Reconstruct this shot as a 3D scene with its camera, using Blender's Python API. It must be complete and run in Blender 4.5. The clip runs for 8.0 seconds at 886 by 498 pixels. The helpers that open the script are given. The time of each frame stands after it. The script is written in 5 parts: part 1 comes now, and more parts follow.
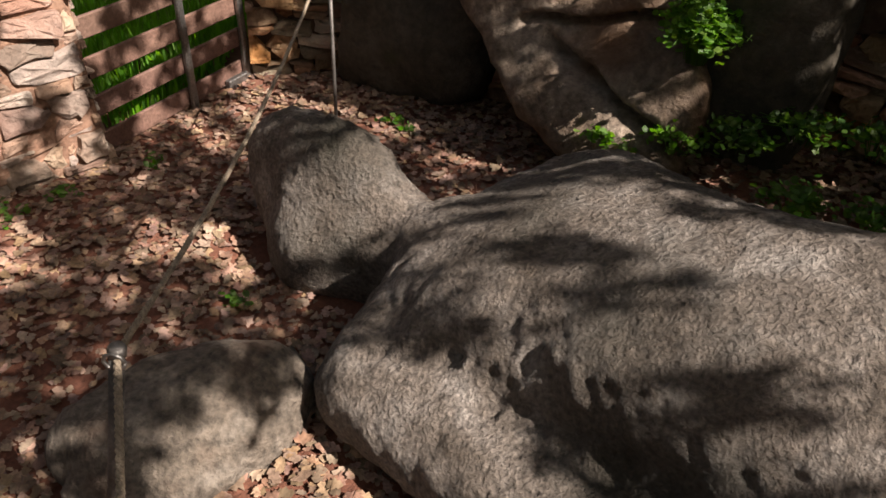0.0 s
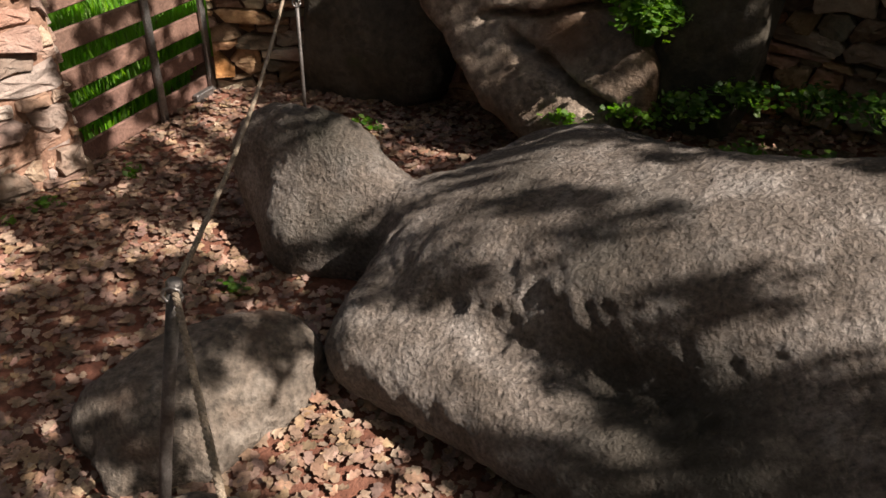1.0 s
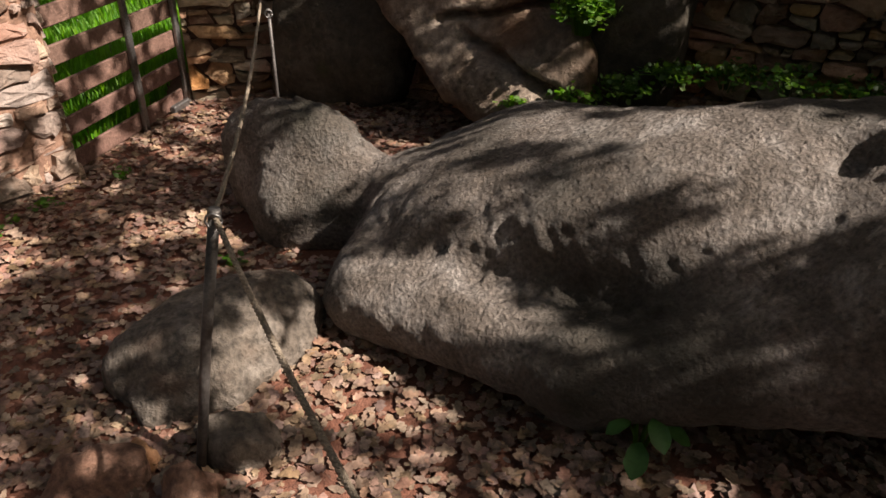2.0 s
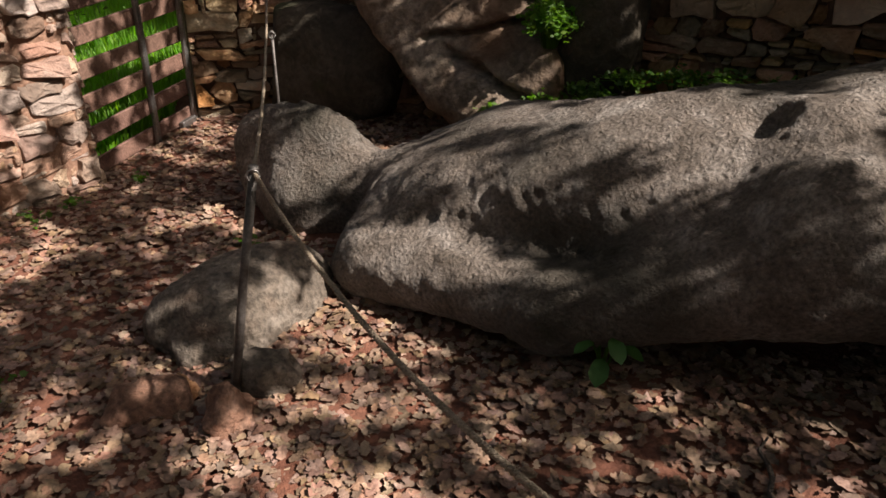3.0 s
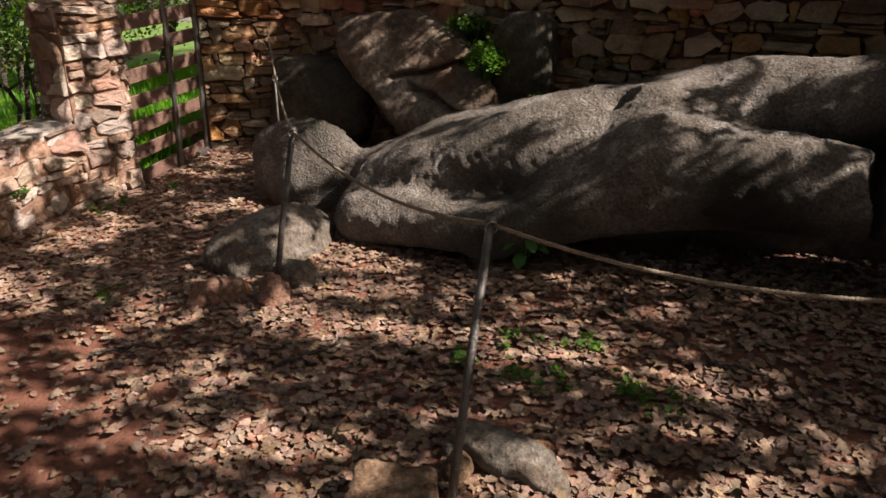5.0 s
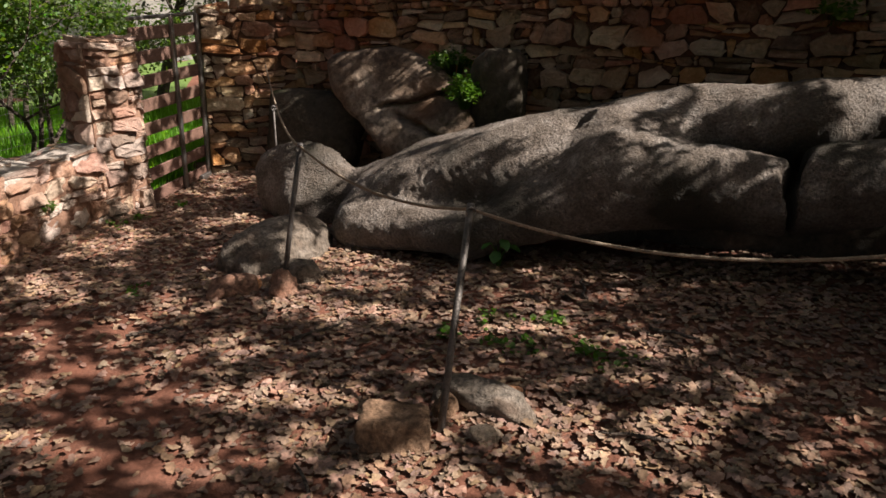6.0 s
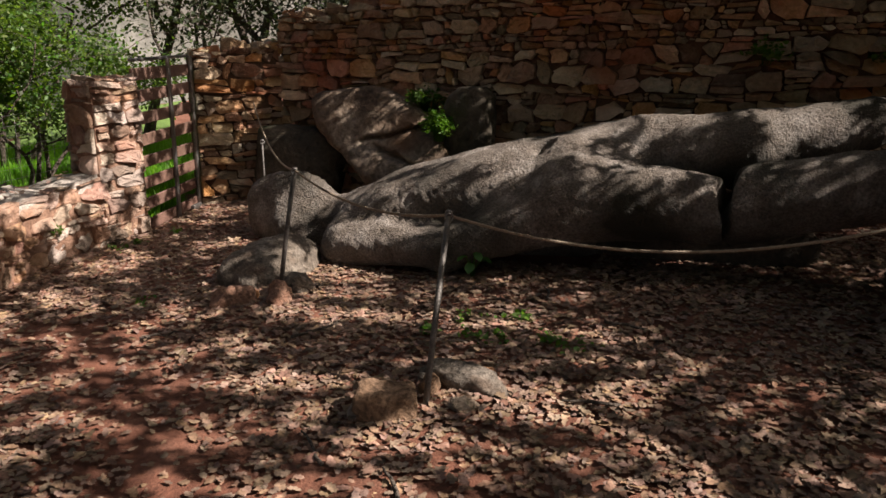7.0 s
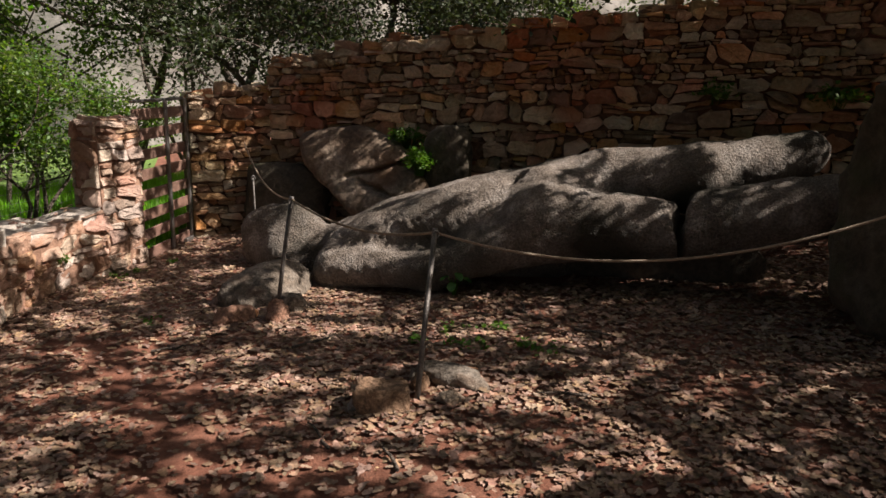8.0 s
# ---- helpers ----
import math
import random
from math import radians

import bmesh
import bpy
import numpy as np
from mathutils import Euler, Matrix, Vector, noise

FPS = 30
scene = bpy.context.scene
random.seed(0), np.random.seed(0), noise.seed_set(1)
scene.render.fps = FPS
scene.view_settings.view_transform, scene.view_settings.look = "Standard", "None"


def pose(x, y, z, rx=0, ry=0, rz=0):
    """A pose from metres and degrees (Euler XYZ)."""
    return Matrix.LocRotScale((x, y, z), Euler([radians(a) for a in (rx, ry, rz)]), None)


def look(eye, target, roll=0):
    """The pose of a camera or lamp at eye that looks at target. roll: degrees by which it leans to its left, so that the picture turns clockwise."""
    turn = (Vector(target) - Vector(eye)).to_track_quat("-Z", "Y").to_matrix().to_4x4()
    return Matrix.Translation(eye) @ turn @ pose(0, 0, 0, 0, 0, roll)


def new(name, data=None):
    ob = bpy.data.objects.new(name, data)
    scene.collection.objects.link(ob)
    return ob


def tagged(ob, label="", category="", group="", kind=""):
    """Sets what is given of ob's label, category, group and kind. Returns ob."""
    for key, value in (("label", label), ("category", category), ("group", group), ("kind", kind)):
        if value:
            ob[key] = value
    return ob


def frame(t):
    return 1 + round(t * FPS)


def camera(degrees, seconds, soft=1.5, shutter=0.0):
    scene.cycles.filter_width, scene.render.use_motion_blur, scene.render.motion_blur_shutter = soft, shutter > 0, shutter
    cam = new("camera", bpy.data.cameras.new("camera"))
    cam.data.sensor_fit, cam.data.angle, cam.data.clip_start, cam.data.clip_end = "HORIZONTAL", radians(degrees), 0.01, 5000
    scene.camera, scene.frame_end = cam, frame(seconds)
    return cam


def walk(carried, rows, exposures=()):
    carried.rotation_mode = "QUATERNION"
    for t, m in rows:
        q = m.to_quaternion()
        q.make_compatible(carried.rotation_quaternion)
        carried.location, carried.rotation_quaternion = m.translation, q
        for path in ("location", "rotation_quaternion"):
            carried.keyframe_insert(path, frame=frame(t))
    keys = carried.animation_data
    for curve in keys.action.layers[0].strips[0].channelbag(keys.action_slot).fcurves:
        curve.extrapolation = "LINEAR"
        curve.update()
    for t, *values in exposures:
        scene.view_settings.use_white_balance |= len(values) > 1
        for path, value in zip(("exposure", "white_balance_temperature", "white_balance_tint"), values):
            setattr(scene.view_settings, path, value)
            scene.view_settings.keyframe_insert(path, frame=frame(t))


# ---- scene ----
cam = camera(61.0, 8.0)
PATH = [
    (0, (0.037, 0.144, 1.954), (-0.01, 1.721, 0.726), 3.4),
    (0.5, (-0.053, 0.006, 1.914), (-0.023, 1.609, 0.718), 2.9),
    (1, (-0.122, -0.153, 1.881), (-0.024, 1.478, 0.726), 2.6),
    (1.5, (-0.186, -0.384, 1.868), (-0.017, 1.264, 0.747), 2.0),
    (3, (-0.365, -1.182, 1.86), (-0.087, 0.534, 0.871), 1.5),
    (3.5, (-0.435, -1.537, 1.843), (-0.126, 0.204, 0.908), 1.4),
    (4, (-0.508, -1.912, 1.817), (-0.165, -0.149, 0.935), 1.4),
    (4.5, (-0.586, -2.325, 1.805), (-0.215, -0.543, 0.976), 1.2),
    (6, (-0.861, -3.363, 1.83), (-0.403, -1.541, 1.146), 1.3),
    (6.5, (-0.954, -3.658, 1.82), (-0.455, -1.825, 1.195), 1.3),
    (7, (-1.049, -3.919, 1.816), (-0.513, -2.079, 1.241), 1.3),
    (7.5, (-1.166, -4.179, 1.812), (-0.591, -2.335, 1.294), 1.2),
    (8, (-1.268, -4.404, 1.797), (-0.659, -2.556, 1.334), 1.2),
]
walk(cam, [(t, look(eye, target, roll)) for t, eye, target, roll in PATH],
     exposures=[(0.0, 0.94, 7300, 15), (3.0, 0.78, 7300, 15), (8.0, 0.76, 7300, 15)])

# ---- light ----
SUN = Vector((0.62, -0.37, 0.70)).normalized()
world = bpy.data.worlds.new("sky")
scene.world = world
world.use_nodes = True
wt = world.node_tree
sky = wt.nodes.new("ShaderNodeTexSky")
sky.sky_type, sky.sun_disc = "NISHITA", False
sky.dust_density = 5.0
sky.sun_elevation = math.asin(SUN.z)
sky.sun_rotation = math.atan2(SUN.x, SUN.y)
wt.links.new(sky.outputs[0], wt.nodes["Background"].inputs[0])
wt.nodes["Background"].inputs[1].default_value = 0.054
sun_data = bpy.data.lights.new("sun", "SUN")
sun_data.energy, sun_data.angle, sun_data.color = 5.0, radians(0.53), (1.0, 0.975, 0.94)
sun = new("sun", sun_data)
sun.matrix_world = look(SUN * 30, (0, 0, 0))


# ---- materials ----
def material(name, colours, scale=6.0, rough=0.85, bump=0.3, bump_scale=40.0, metal=0.0, vary=0.0, per="object", stain=None, detail=8.0, bump_dist=0.01, pits=0.0, palette=None, grain_mix=0.4, mid=0.0, mid_share=0.8, fractal=(3, 0.55), soft=0.14, pit_size=0.22):
    """Two scales of noise between the colours, a stain of its own, and a fine relief."""
    m = bpy.data.materials.new(name)
    m.use_nodes = True
    t = m.node_tree
    N, L = t.nodes, t.links
    b = N["Principled BSDF"]
    b.inputs["Metallic"].default_value = metal
    co = N.new("ShaderNodeNewGeometry")
    big = N.new("ShaderNodeTexNoise")
    big.inputs["Scale"].default_value, big.inputs["Detail"].default_value = scale, detail
    big.inputs["Roughness"].default_value = 0.62
    L.new(co.outputs["Position"], big.inputs["Vector"])
    ramp = N.new("ShaderNodeValToRGB")
    el = ramp.color_ramp.elements
    while len(el) < len(colours):
        el.new(0.5)
    for n, c in enumerate(colours):
        el[n].position = 0.28 + 0.44 * n / max(1, len(colours) - 1)
        el[n].color = (*c, 1)
    L.new(big.outputs["Fac"], ramp.inputs[0])
    col = ramp.outputs[0]
    fine = N.new("ShaderNodeTexNoise")
    fine.inputs["Scale"].default_value, fine.inputs["Detail"].default_value = bump_scale, fractal[0]
    fine.inputs["Roughness"].default_value = fractal[1]
    L.new(co.outputs["Position"], fine.inputs["Vector"])
    grain = N.new("ShaderNodeMix")
    grain.data_type, grain.blend_type = "RGBA", "OVERLAY"
    grain.inputs["Factor"].default_value = grain_mix
    L.new(col, grain.inputs["A"])
    sharp = N.new("ShaderNodeMapRange")
    sharp.inputs["From Min"].default_value, sharp.inputs["From Max"].default_value = 0.2, 0.8
    L.new(fine.outputs["Fac"], sharp.inputs["Value"])
    L.new(sharp.outputs[0], grain.inputs["B"])
    col = grain.outputs["Result"]
    if palette:
        rn = N.new("ShaderNodeObjectInfo").outputs["Random"]
        pr = N.new("ShaderNodeValToRGB")
        pr.color_ramp.interpolation = "CONSTANT"
        pe = pr.color_ramp.elements
        while len(pe) < len(palette):
            pe.new(0.5)
        for n, c in enumerate(palette):
            pe[n].position = n / len(palette)
            pe[n].color = (*c, 1)
        L.new(rn, pr.inputs[0])
        mp = N.new("ShaderNodeMix")
        mp.data_type = "RGBA"
        mp.inputs["Factor"].default_value = 0.58
        L.new(col, mp.inputs["A"])
        L.new(pr.outputs[0], mp.inputs["B"])
        col = mp.outputs["Result"]
    if stain:
        sn = N.new("ShaderNodeTexNoise")
        sn.inputs["Scale"].default_value, sn.inputs["Detail"].default_value = stain[1], 5
        L.new(co.outputs["Position"], sn.inputs["Vector"])
        sr = N.new("ShaderNodeMapRange")
        sr.inputs["From Min"].default_value, sr.inputs["From Max"].default_value = stain[2], stain[2] + soft
        sr.inputs["To Max"].default_value = 0.7 if palette else 1.0
        L.new(sn.outputs["Fac"], sr.inputs["Value"])
        mx = N.new("ShaderNodeMix")
        mx.data_type = "RGBA"
        L.new(sr.outputs[0], mx.inputs["Factor"])
        L.new(col, mx.inputs["A"])
        mx.inputs["B"].default_value = (*stain[0], 1)
        col = mx.outputs["Result"]
    if vary:
        if per == "object":
            rnd = N.new("ShaderNodeObjectInfo").outputs["Random"]
        else:
            rnd = N.new("ShaderNodeNewGeometry").outputs["Random Per Island"]
        hsv = N.new("ShaderNodeHueSaturation")
        L.new(col, hsv.inputs["Color"])
        for socket, k, mid in (("Hue", 0.05, 0.5), ("Saturation", 0.4, 1.0), ("Value", 1.0, 1.0)):
            w = N.new("ShaderNodeTexWhiteNoise")
            w.noise_dimensions = "1D"
            ad = N.new("ShaderNodeMath")
            ad.operation = "ADD"
            ad.inputs[1].default_value = k * 7.3
            L.new(rnd, ad.inputs[0])
            L.new(ad.outputs[0], w.inputs["W"])
            mr = N.new("ShaderNodeMapRange")
            mr.inputs["To Min"].default_value, mr.inputs["To Max"].default_value = mid - k * vary, mid + k * vary
            L.new(w.outputs["Value"], mr.inputs["Value"])
            L.new(mr.outputs[0], hsv.inputs[socket])
        col = hsv.outputs["Color"]
    L.new(col, b.inputs["Base Color"])
    rr = N.new("ShaderNodeMapRange")
    rr.inputs["To Min"].default_value, rr.inputs["To Max"].default_value = rough - 0.12, min(1.0, rough + 0.12)
    L.new(fine.outputs["Fac"], rr.inputs["Value"])
    L.new(rr.outputs[0], b.inputs["Roughness"])
    height = sharp.outputs[0]
    if mid:
        mn = N.new("ShaderNodeTexNoise")
        mn.inputs["Scale"].default_value, mn.inputs["Detail"].default_value = mid, 4
        L.new(co.outputs["Position"], mn.inputs["Vector"])
        md = N.new("ShaderNodeMath")
        md.operation = "MULTIPLY_ADD"
        md.inputs[1].default_value = mid_share * 3
        L.new(mn.outputs["Fac"], md.inputs[0])
        L.new(height, md.inputs[2])
        height = md.outputs[0]
    if pits:
        vo = N.new("ShaderNodeTexVoronoi")
        vo.inputs["Scale"].default_value = pits
        vo.inputs["Randomness"].default_value = 1.0
        warp = N.new("ShaderNodeMix")
        warp.data_type = "VECTOR"
        warp.inputs["Factor"].default_value = 0.06
        L.new(co.outputs["Position"], warp.inputs["A"])
        L.new(big.outputs["Color"], warp.inputs["B"])
        L.new(warp.outputs["Result"], vo.inputs["Vector"])
        pm = N.new("ShaderNodeMapRange")
        pm.inputs["From Max"].default_value = pit_size
        L.new(vo.outputs["Distance"], pm.inputs["Value"])
        ad = N.new("ShaderNodeMath")
        ad.operation = "MULTIPLY_ADD"
        L.new(pm.outputs[0], ad.inputs[0])
        ad.inputs[1].default_value = 0.7
        L.new(height, ad.inputs[2])
        height = ad.outputs[0]
    bp = N.new("ShaderNodeBump")
    bp.inputs["Strength"].default_value, bp.inputs["Distance"].default_value = bump, bump_dist
    L.new(height, bp.inputs["Height"])
    L.new(bp.outputs[0], b.inputs["Normal"])
    return m


def leafy(name, colour, vary=0.5, through_light=0.45):
    """Living leaves: thin, lit through from behind."""
    m = material(name, [tuple(c * 0.75 for c in colour), colour], 14, 0.5, 0.1, 60, vary=vary, per="island")
    t = m.node_tree
    b = t.nodes["Principled BSDF"]
    tr = t.nodes.new("ShaderNodeBsdfTranslucent")
    tr.inputs["Color"].default_value = (colour[0] * 1.5, colour[1] * 1.5, colour[2] * 0.8, 1)
    mx = t.nodes.new("ShaderNodeMixShader")
    mx.inputs[0].default_value = through_light
    t.links.new(b.outputs[0], mx.inputs[1])
    t.links.new(tr.outputs[0], mx.inputs[2])
    t.links.new(mx.outputs[0], t.nodes["Material Output"].inputs["Surface"])
    return m


MARBLE = material("weathered_marble", [(0.105, 0.080, 0.060), (0.215, 0.178, 0.15), (0.43, 0.385, 0.35)], 6.0, 0.78, 1.0, 58, stain=((0.04, 0.034, 0.021), 1.5, 0.44), bump_dist=0.026, pits=27, grain_mix=0.85, mid=13, mid_share=0.3, fractal=(7, 0.62), soft=0.2, pit_size=0.30)
BOULDER = material("boulder_stone", [(0.09, 0.06, 0.042), (0.21, 0.148, 0.104), (0.34, 0.275, 0.22)], 2.5, 0.82, 1.0, 20, stain=((0.21, 0.10, 0.045), 2.1, 0.50), bump_dist=0.024, grain_mix=0.7, mid=7, mid_share=0.3, fractal=(8, 0.66), soft=0.25)
# near-black rock colour with the shade of corner, feet and legs in it
SHADED_ROCK = material("shaded_rock", [(0.035, 0.03, 0.022), (0.085, 0.07, 0.05), (0.13, 0.11, 0.085)], 3, 0.9, 1.0, 18, bump_dist=0.026, grain_mix=0.7, mid=7, mid_share=0.5, fractal=(8, 0.68), stain=((0.06, 0.07, 0.03), 1.8, 0.55))
GREYROCK = material("grey_rock", [(0.085, 0.068, 0.052), (0.17, 0.138, 0.11), (0.27, 0.235, 0.20)], 5, 0.85, 1.0, 36, stain=((0.15, 0.085, 0.055), 3.0, 0.55), soft=0.2, bump_dist=0.02, grain_mix=0.85, mid=8, mid_share=0.2, fractal=(7, 0.62))
REDSTONE = material("red_stained_stone", [(0.15, 0.075, 0.05), (0.29, 0.155, 0.105), (0.41, 0.25, 0.18)], 9, 0.9, 1.0, 40, grain_mix=0.8, mid=14, mid_share=0.4, fractal=(8, 0.65), bump_dist=0.014)
BROWNSTONE = material("brown_stone", [(0.10, 0.058, 0.034), (0.21, 0.125, 0.075), (0.33, 0.21, 0.14)], 9, 0.88, 1.0, 36, grain_mix=0.7, mid=14, mid_share=0.4, fractal=(8, 0.65), bump_dist=0.014)
RUBBLE = material("rubble_stone", [(0.19, 0.12, 0.075), (0.46, 0.31, 0.20), (0.74, 0.59, 0.43)], 11, 0.88, 1.0, 30, grain_mix=0.85, mid=16, mid_share=0.5, vary=0.34, fractal=(8, 0.70), stain=((0.58, 0.21, 0.08), 0.9, 0.49), soft=0.16, bump_dist=0.035, palette=[(0.20, 0.14, 0.09), (0.66, 0.38, 0.18), (0.50, 0.44, 0.30), (0.80, 0.62, 0.40), (0.62, 0.27, 0.12), (0.36, 0.34, 0.24), (0.84, 0.78, 0.62), (0.54, 0.35, 0.22), (0.70, 0.60, 0.44), (0.28, 0.18, 0.11), (0.74, 0.41, 0.19), (0.42, 0.37, 0.27)])
RUBBLE_PALE = material("pale_rubble_stone", [(0.22, 0.13, 0.09), (0.45, 0.32, 0.25), (0.66, 0.56, 0.48)], 8, 0.86, 1.0, 24, grain_mix=0.7, mid=12, mid_share=0.5, vary=0.28, fractal=(8, 0.68), stain=((0.40, 0.19, 0.11), 1.7, 0.52), soft=0.18, bump_dist=0.024, palette=[(0.52, 0.43, 0.36), (0.40, 0.27, 0.20), (0.66, 0.58, 0.51), (0.36, 0.20, 0.135), (0.33, 0.27, 0.225), (0.55, 0.41, 0.31), (0.44, 0.24, 0.15), (0.60, 0.52, 0.45)])
CAPSTONE = material("pale_slab_stone", [(0.42, 0.37, 0.325), (0.60, 0.545, 0.49)], 6, 0.88, 1.0, 50, grain_mix=0.45, mid=20, bump_dist=0.006, vary=0.15)
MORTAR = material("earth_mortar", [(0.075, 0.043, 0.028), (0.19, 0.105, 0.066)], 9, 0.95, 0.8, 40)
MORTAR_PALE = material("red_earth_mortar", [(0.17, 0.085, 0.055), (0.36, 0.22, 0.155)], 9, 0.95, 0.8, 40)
SOIL = material("red_soil", [(0.12, 0.042, 0.026), (0.20, 0.078, 0.048), (0.27, 0.125, 0.085)], 3.0, 0.95, 0.8, 40, bump_dist=0.012, fractal=(8, 0.65))
LITTER = material("dry_leaves", [(0.14, 0.083, 0.058), (0.265, 0.167, 0.117), (0.42, 0.292, 0.215)], 5, 0.7, 0.3, 70, vary=0.42, per="island")
LITTER_ONE = material("dry_leaf", [(0.145, 0.086, 0.060), (0.275, 0.172, 0.121), (0.43, 0.298, 0.219)], 5, 0.7, 0.3, 70, vary=0.40)
STEEL = material("worn_steel", [(0.20, 0.19, 0.18), (0.33, 0.32, 0.31)], 12, 0.45, 0.2, 80, metal=0.85, stain=((0.12, 0.06, 0.035), 6, 0.6))
RUST = material("dark_rusted_steel", [(0.07, 0.062, 0.056), (0.19, 0.175, 0.165)], 9, 0.5, 0.3, 90, metal=0.5)
ROPE = material("hemp_rope", [(0.27, 0.21, 0.15), (0.42, 0.34, 0.26)], 30, 0.9, 0.6, 200)
PLANK = material("red_brown_plank", [(0.125, 0.067, 0.052), (0.22, 0.13, 0.10)], 8, 0.75, 0.4, 60, vary=0.12)
BARK = material("bark", [(0.06, 0.045, 0.035), (0.14, 0.11, 0.09)], 9, 0.95, 0.9, 40, bump_dist=0.03)
MEADOW = material("meadow_turf", [(0.09, 0.17, 0.035), (0.17, 0.28, 0.06)], 5, 0.9, 0.6, 60)
CLIFF = material("pale_cliff", [(0.09, 0.09, 0.08), (0.155, 0.152, 0.138), (0.25, 0.236, 0.225)], 0.9, 0.95, 0.6, 4, stain=((0.12, 0.115, 0.10), 0.7, 0.56), bump_dist=0.04)
LEAF_BRIGHT = leafy("bright_green_leaf", (0.12, 0.26, 0.03))
LEAF_WEED = leafy("weed_leaf", (0.09, 0.19, 0.03))
LEAF_BROAD = leafy("broad_leaf", (0.07, 0.19, 0.055), 0.3, 0.4)
LEAF_DARK = leafy("dark_evergreen_leaf", (0.034, 0.05, 0.02), 0.5, 0.3)
LEAF_SHRUB = leafy("shrub_leaf", (0.085, 0.155, 0.028), 0.8, 0.45)
LEAF_CANOPY = leafy("canopy_leaf", (0.05, 0.09, 0.015), 0.3, 0.2)
GRASS = leafy("grass_blade", (0.15, 0.36, 0.035), 0.4, 0.5)

# ---- plan ----
AX = Vector((0.79, -0.613, 0)).normalized()      # along the statue, head to feet
AN = Vector((-AX.y, AX.x, 0))                    # across it, towards the back wall
AO = Vector((-0.07, 2.38, 0))                    # its neck


def plane(x, y):
    return 0.063 + 0.0736 * x - 0.0251 * y


def level(x, y):
    """Height of the ground: a gentle cross slope that runs out further off, with low humps."""
    x, y = np.asarray(x, float), np.asarray(y, float)
    fx, fy = 7 * np.tanh(x / 7), 7 * np.tanh(y / 7)
    hump = 0.018 * np.sin(1.9 * x + 0.7 * y) * np.cos(1.3 * y - 0.6 * x + 1) + 0.01 * np.sin(4.1 * x - 2.2 * y)
    s, v = (x - AO.x) * AX.x + (y - AO.y) * AX.y, (x - AO.x) * AN.x + (y - AO.y) * AN.y
    k = np.clip((v - 0.65) / 0.6, 0, 1) * np.clip((s + 0.3) / 0.6, 0, 1)
    left = np.clip((-1.5 - x) / 0.6, 0, 1) * np.clip((3.6 - y) / 0.6, 0, 1)
    return 0.063 + 0.0736 * fx - 0.0251 * fy + hump + 0.24 * k * k * (3 - 2 * k) + 0.06 * left


def at_axis(s, v, h):
    """A place by metres along the statue, across it and above the ground."""
    p = AO + AX * s + AN * v
    return Vector((p.x, p.y, plane(p.x, p.y) + h))


# ---- tools ----
def mesh_of(name, verts, faces, mat, smooth=True):
    me = bpy.data.meshes.new(name)
    me.from_pydata([tuple(v) for v in verts] if not isinstance(verts, np.ndarray) else verts.tolist(), [], faces if isinstance(faces, list) else faces.tolist())
    me.materials.append(mat)
    if smooth:
        me.polygons.foreach_set("use_smooth", [True] * len(me.polygons))
    me.update()
    return me


def put(name, me, parent=None, label="", m=None):
    ob = new(name, me)
    if m is not None:
        ob.matrix_basis = m
    if parent is not None:
        ob.parent = parent
    if label:
        ob["label"] = label
    return ob


def part(name, bm, mat, parent, label="", smooth=False):
    me = bpy.data.meshes.new(name)
    bm.to_mesh(me)
    bm.free()
    me.materials.append(mat)
    if smooth:
        me.polygons.foreach_set("use_smooth", [True] * len(me.polygons))
    return put(name, me, parent, label)


def empty(name, place, label, category, group="", kind=""):
    ob = new(name)
    ob.location = place
    ob.empty_display_size = 0.1
    return tagged(ob, label, category, group, kind)


_lattice = np.random.RandomState(5).rand(64, 64, 64)


def vnoise(p, scale, shift=0.0):
    """Smooth value noise in -1..1 for an array of places."""
    q = np.asarray(p, float) * scale + shift
    i = np.floor(q).astype(int)
    f = q - i
    f = f * f * (3 - 2 * f)
    r = 0
    for a in (0, 1):
        for b in (0, 1):
            for c in (0, 1):
                w = np.abs(1 - a - f[..., 0]) * np.abs(1 - b - f[..., 1]) * np.abs(1 - c - f[..., 2])
                r = r + w * _lattice[(i[..., 0] + a) % 64, (i[..., 1] + b) % 64, (i[..., 2] + c) % 64]
    return 2 * r - 1


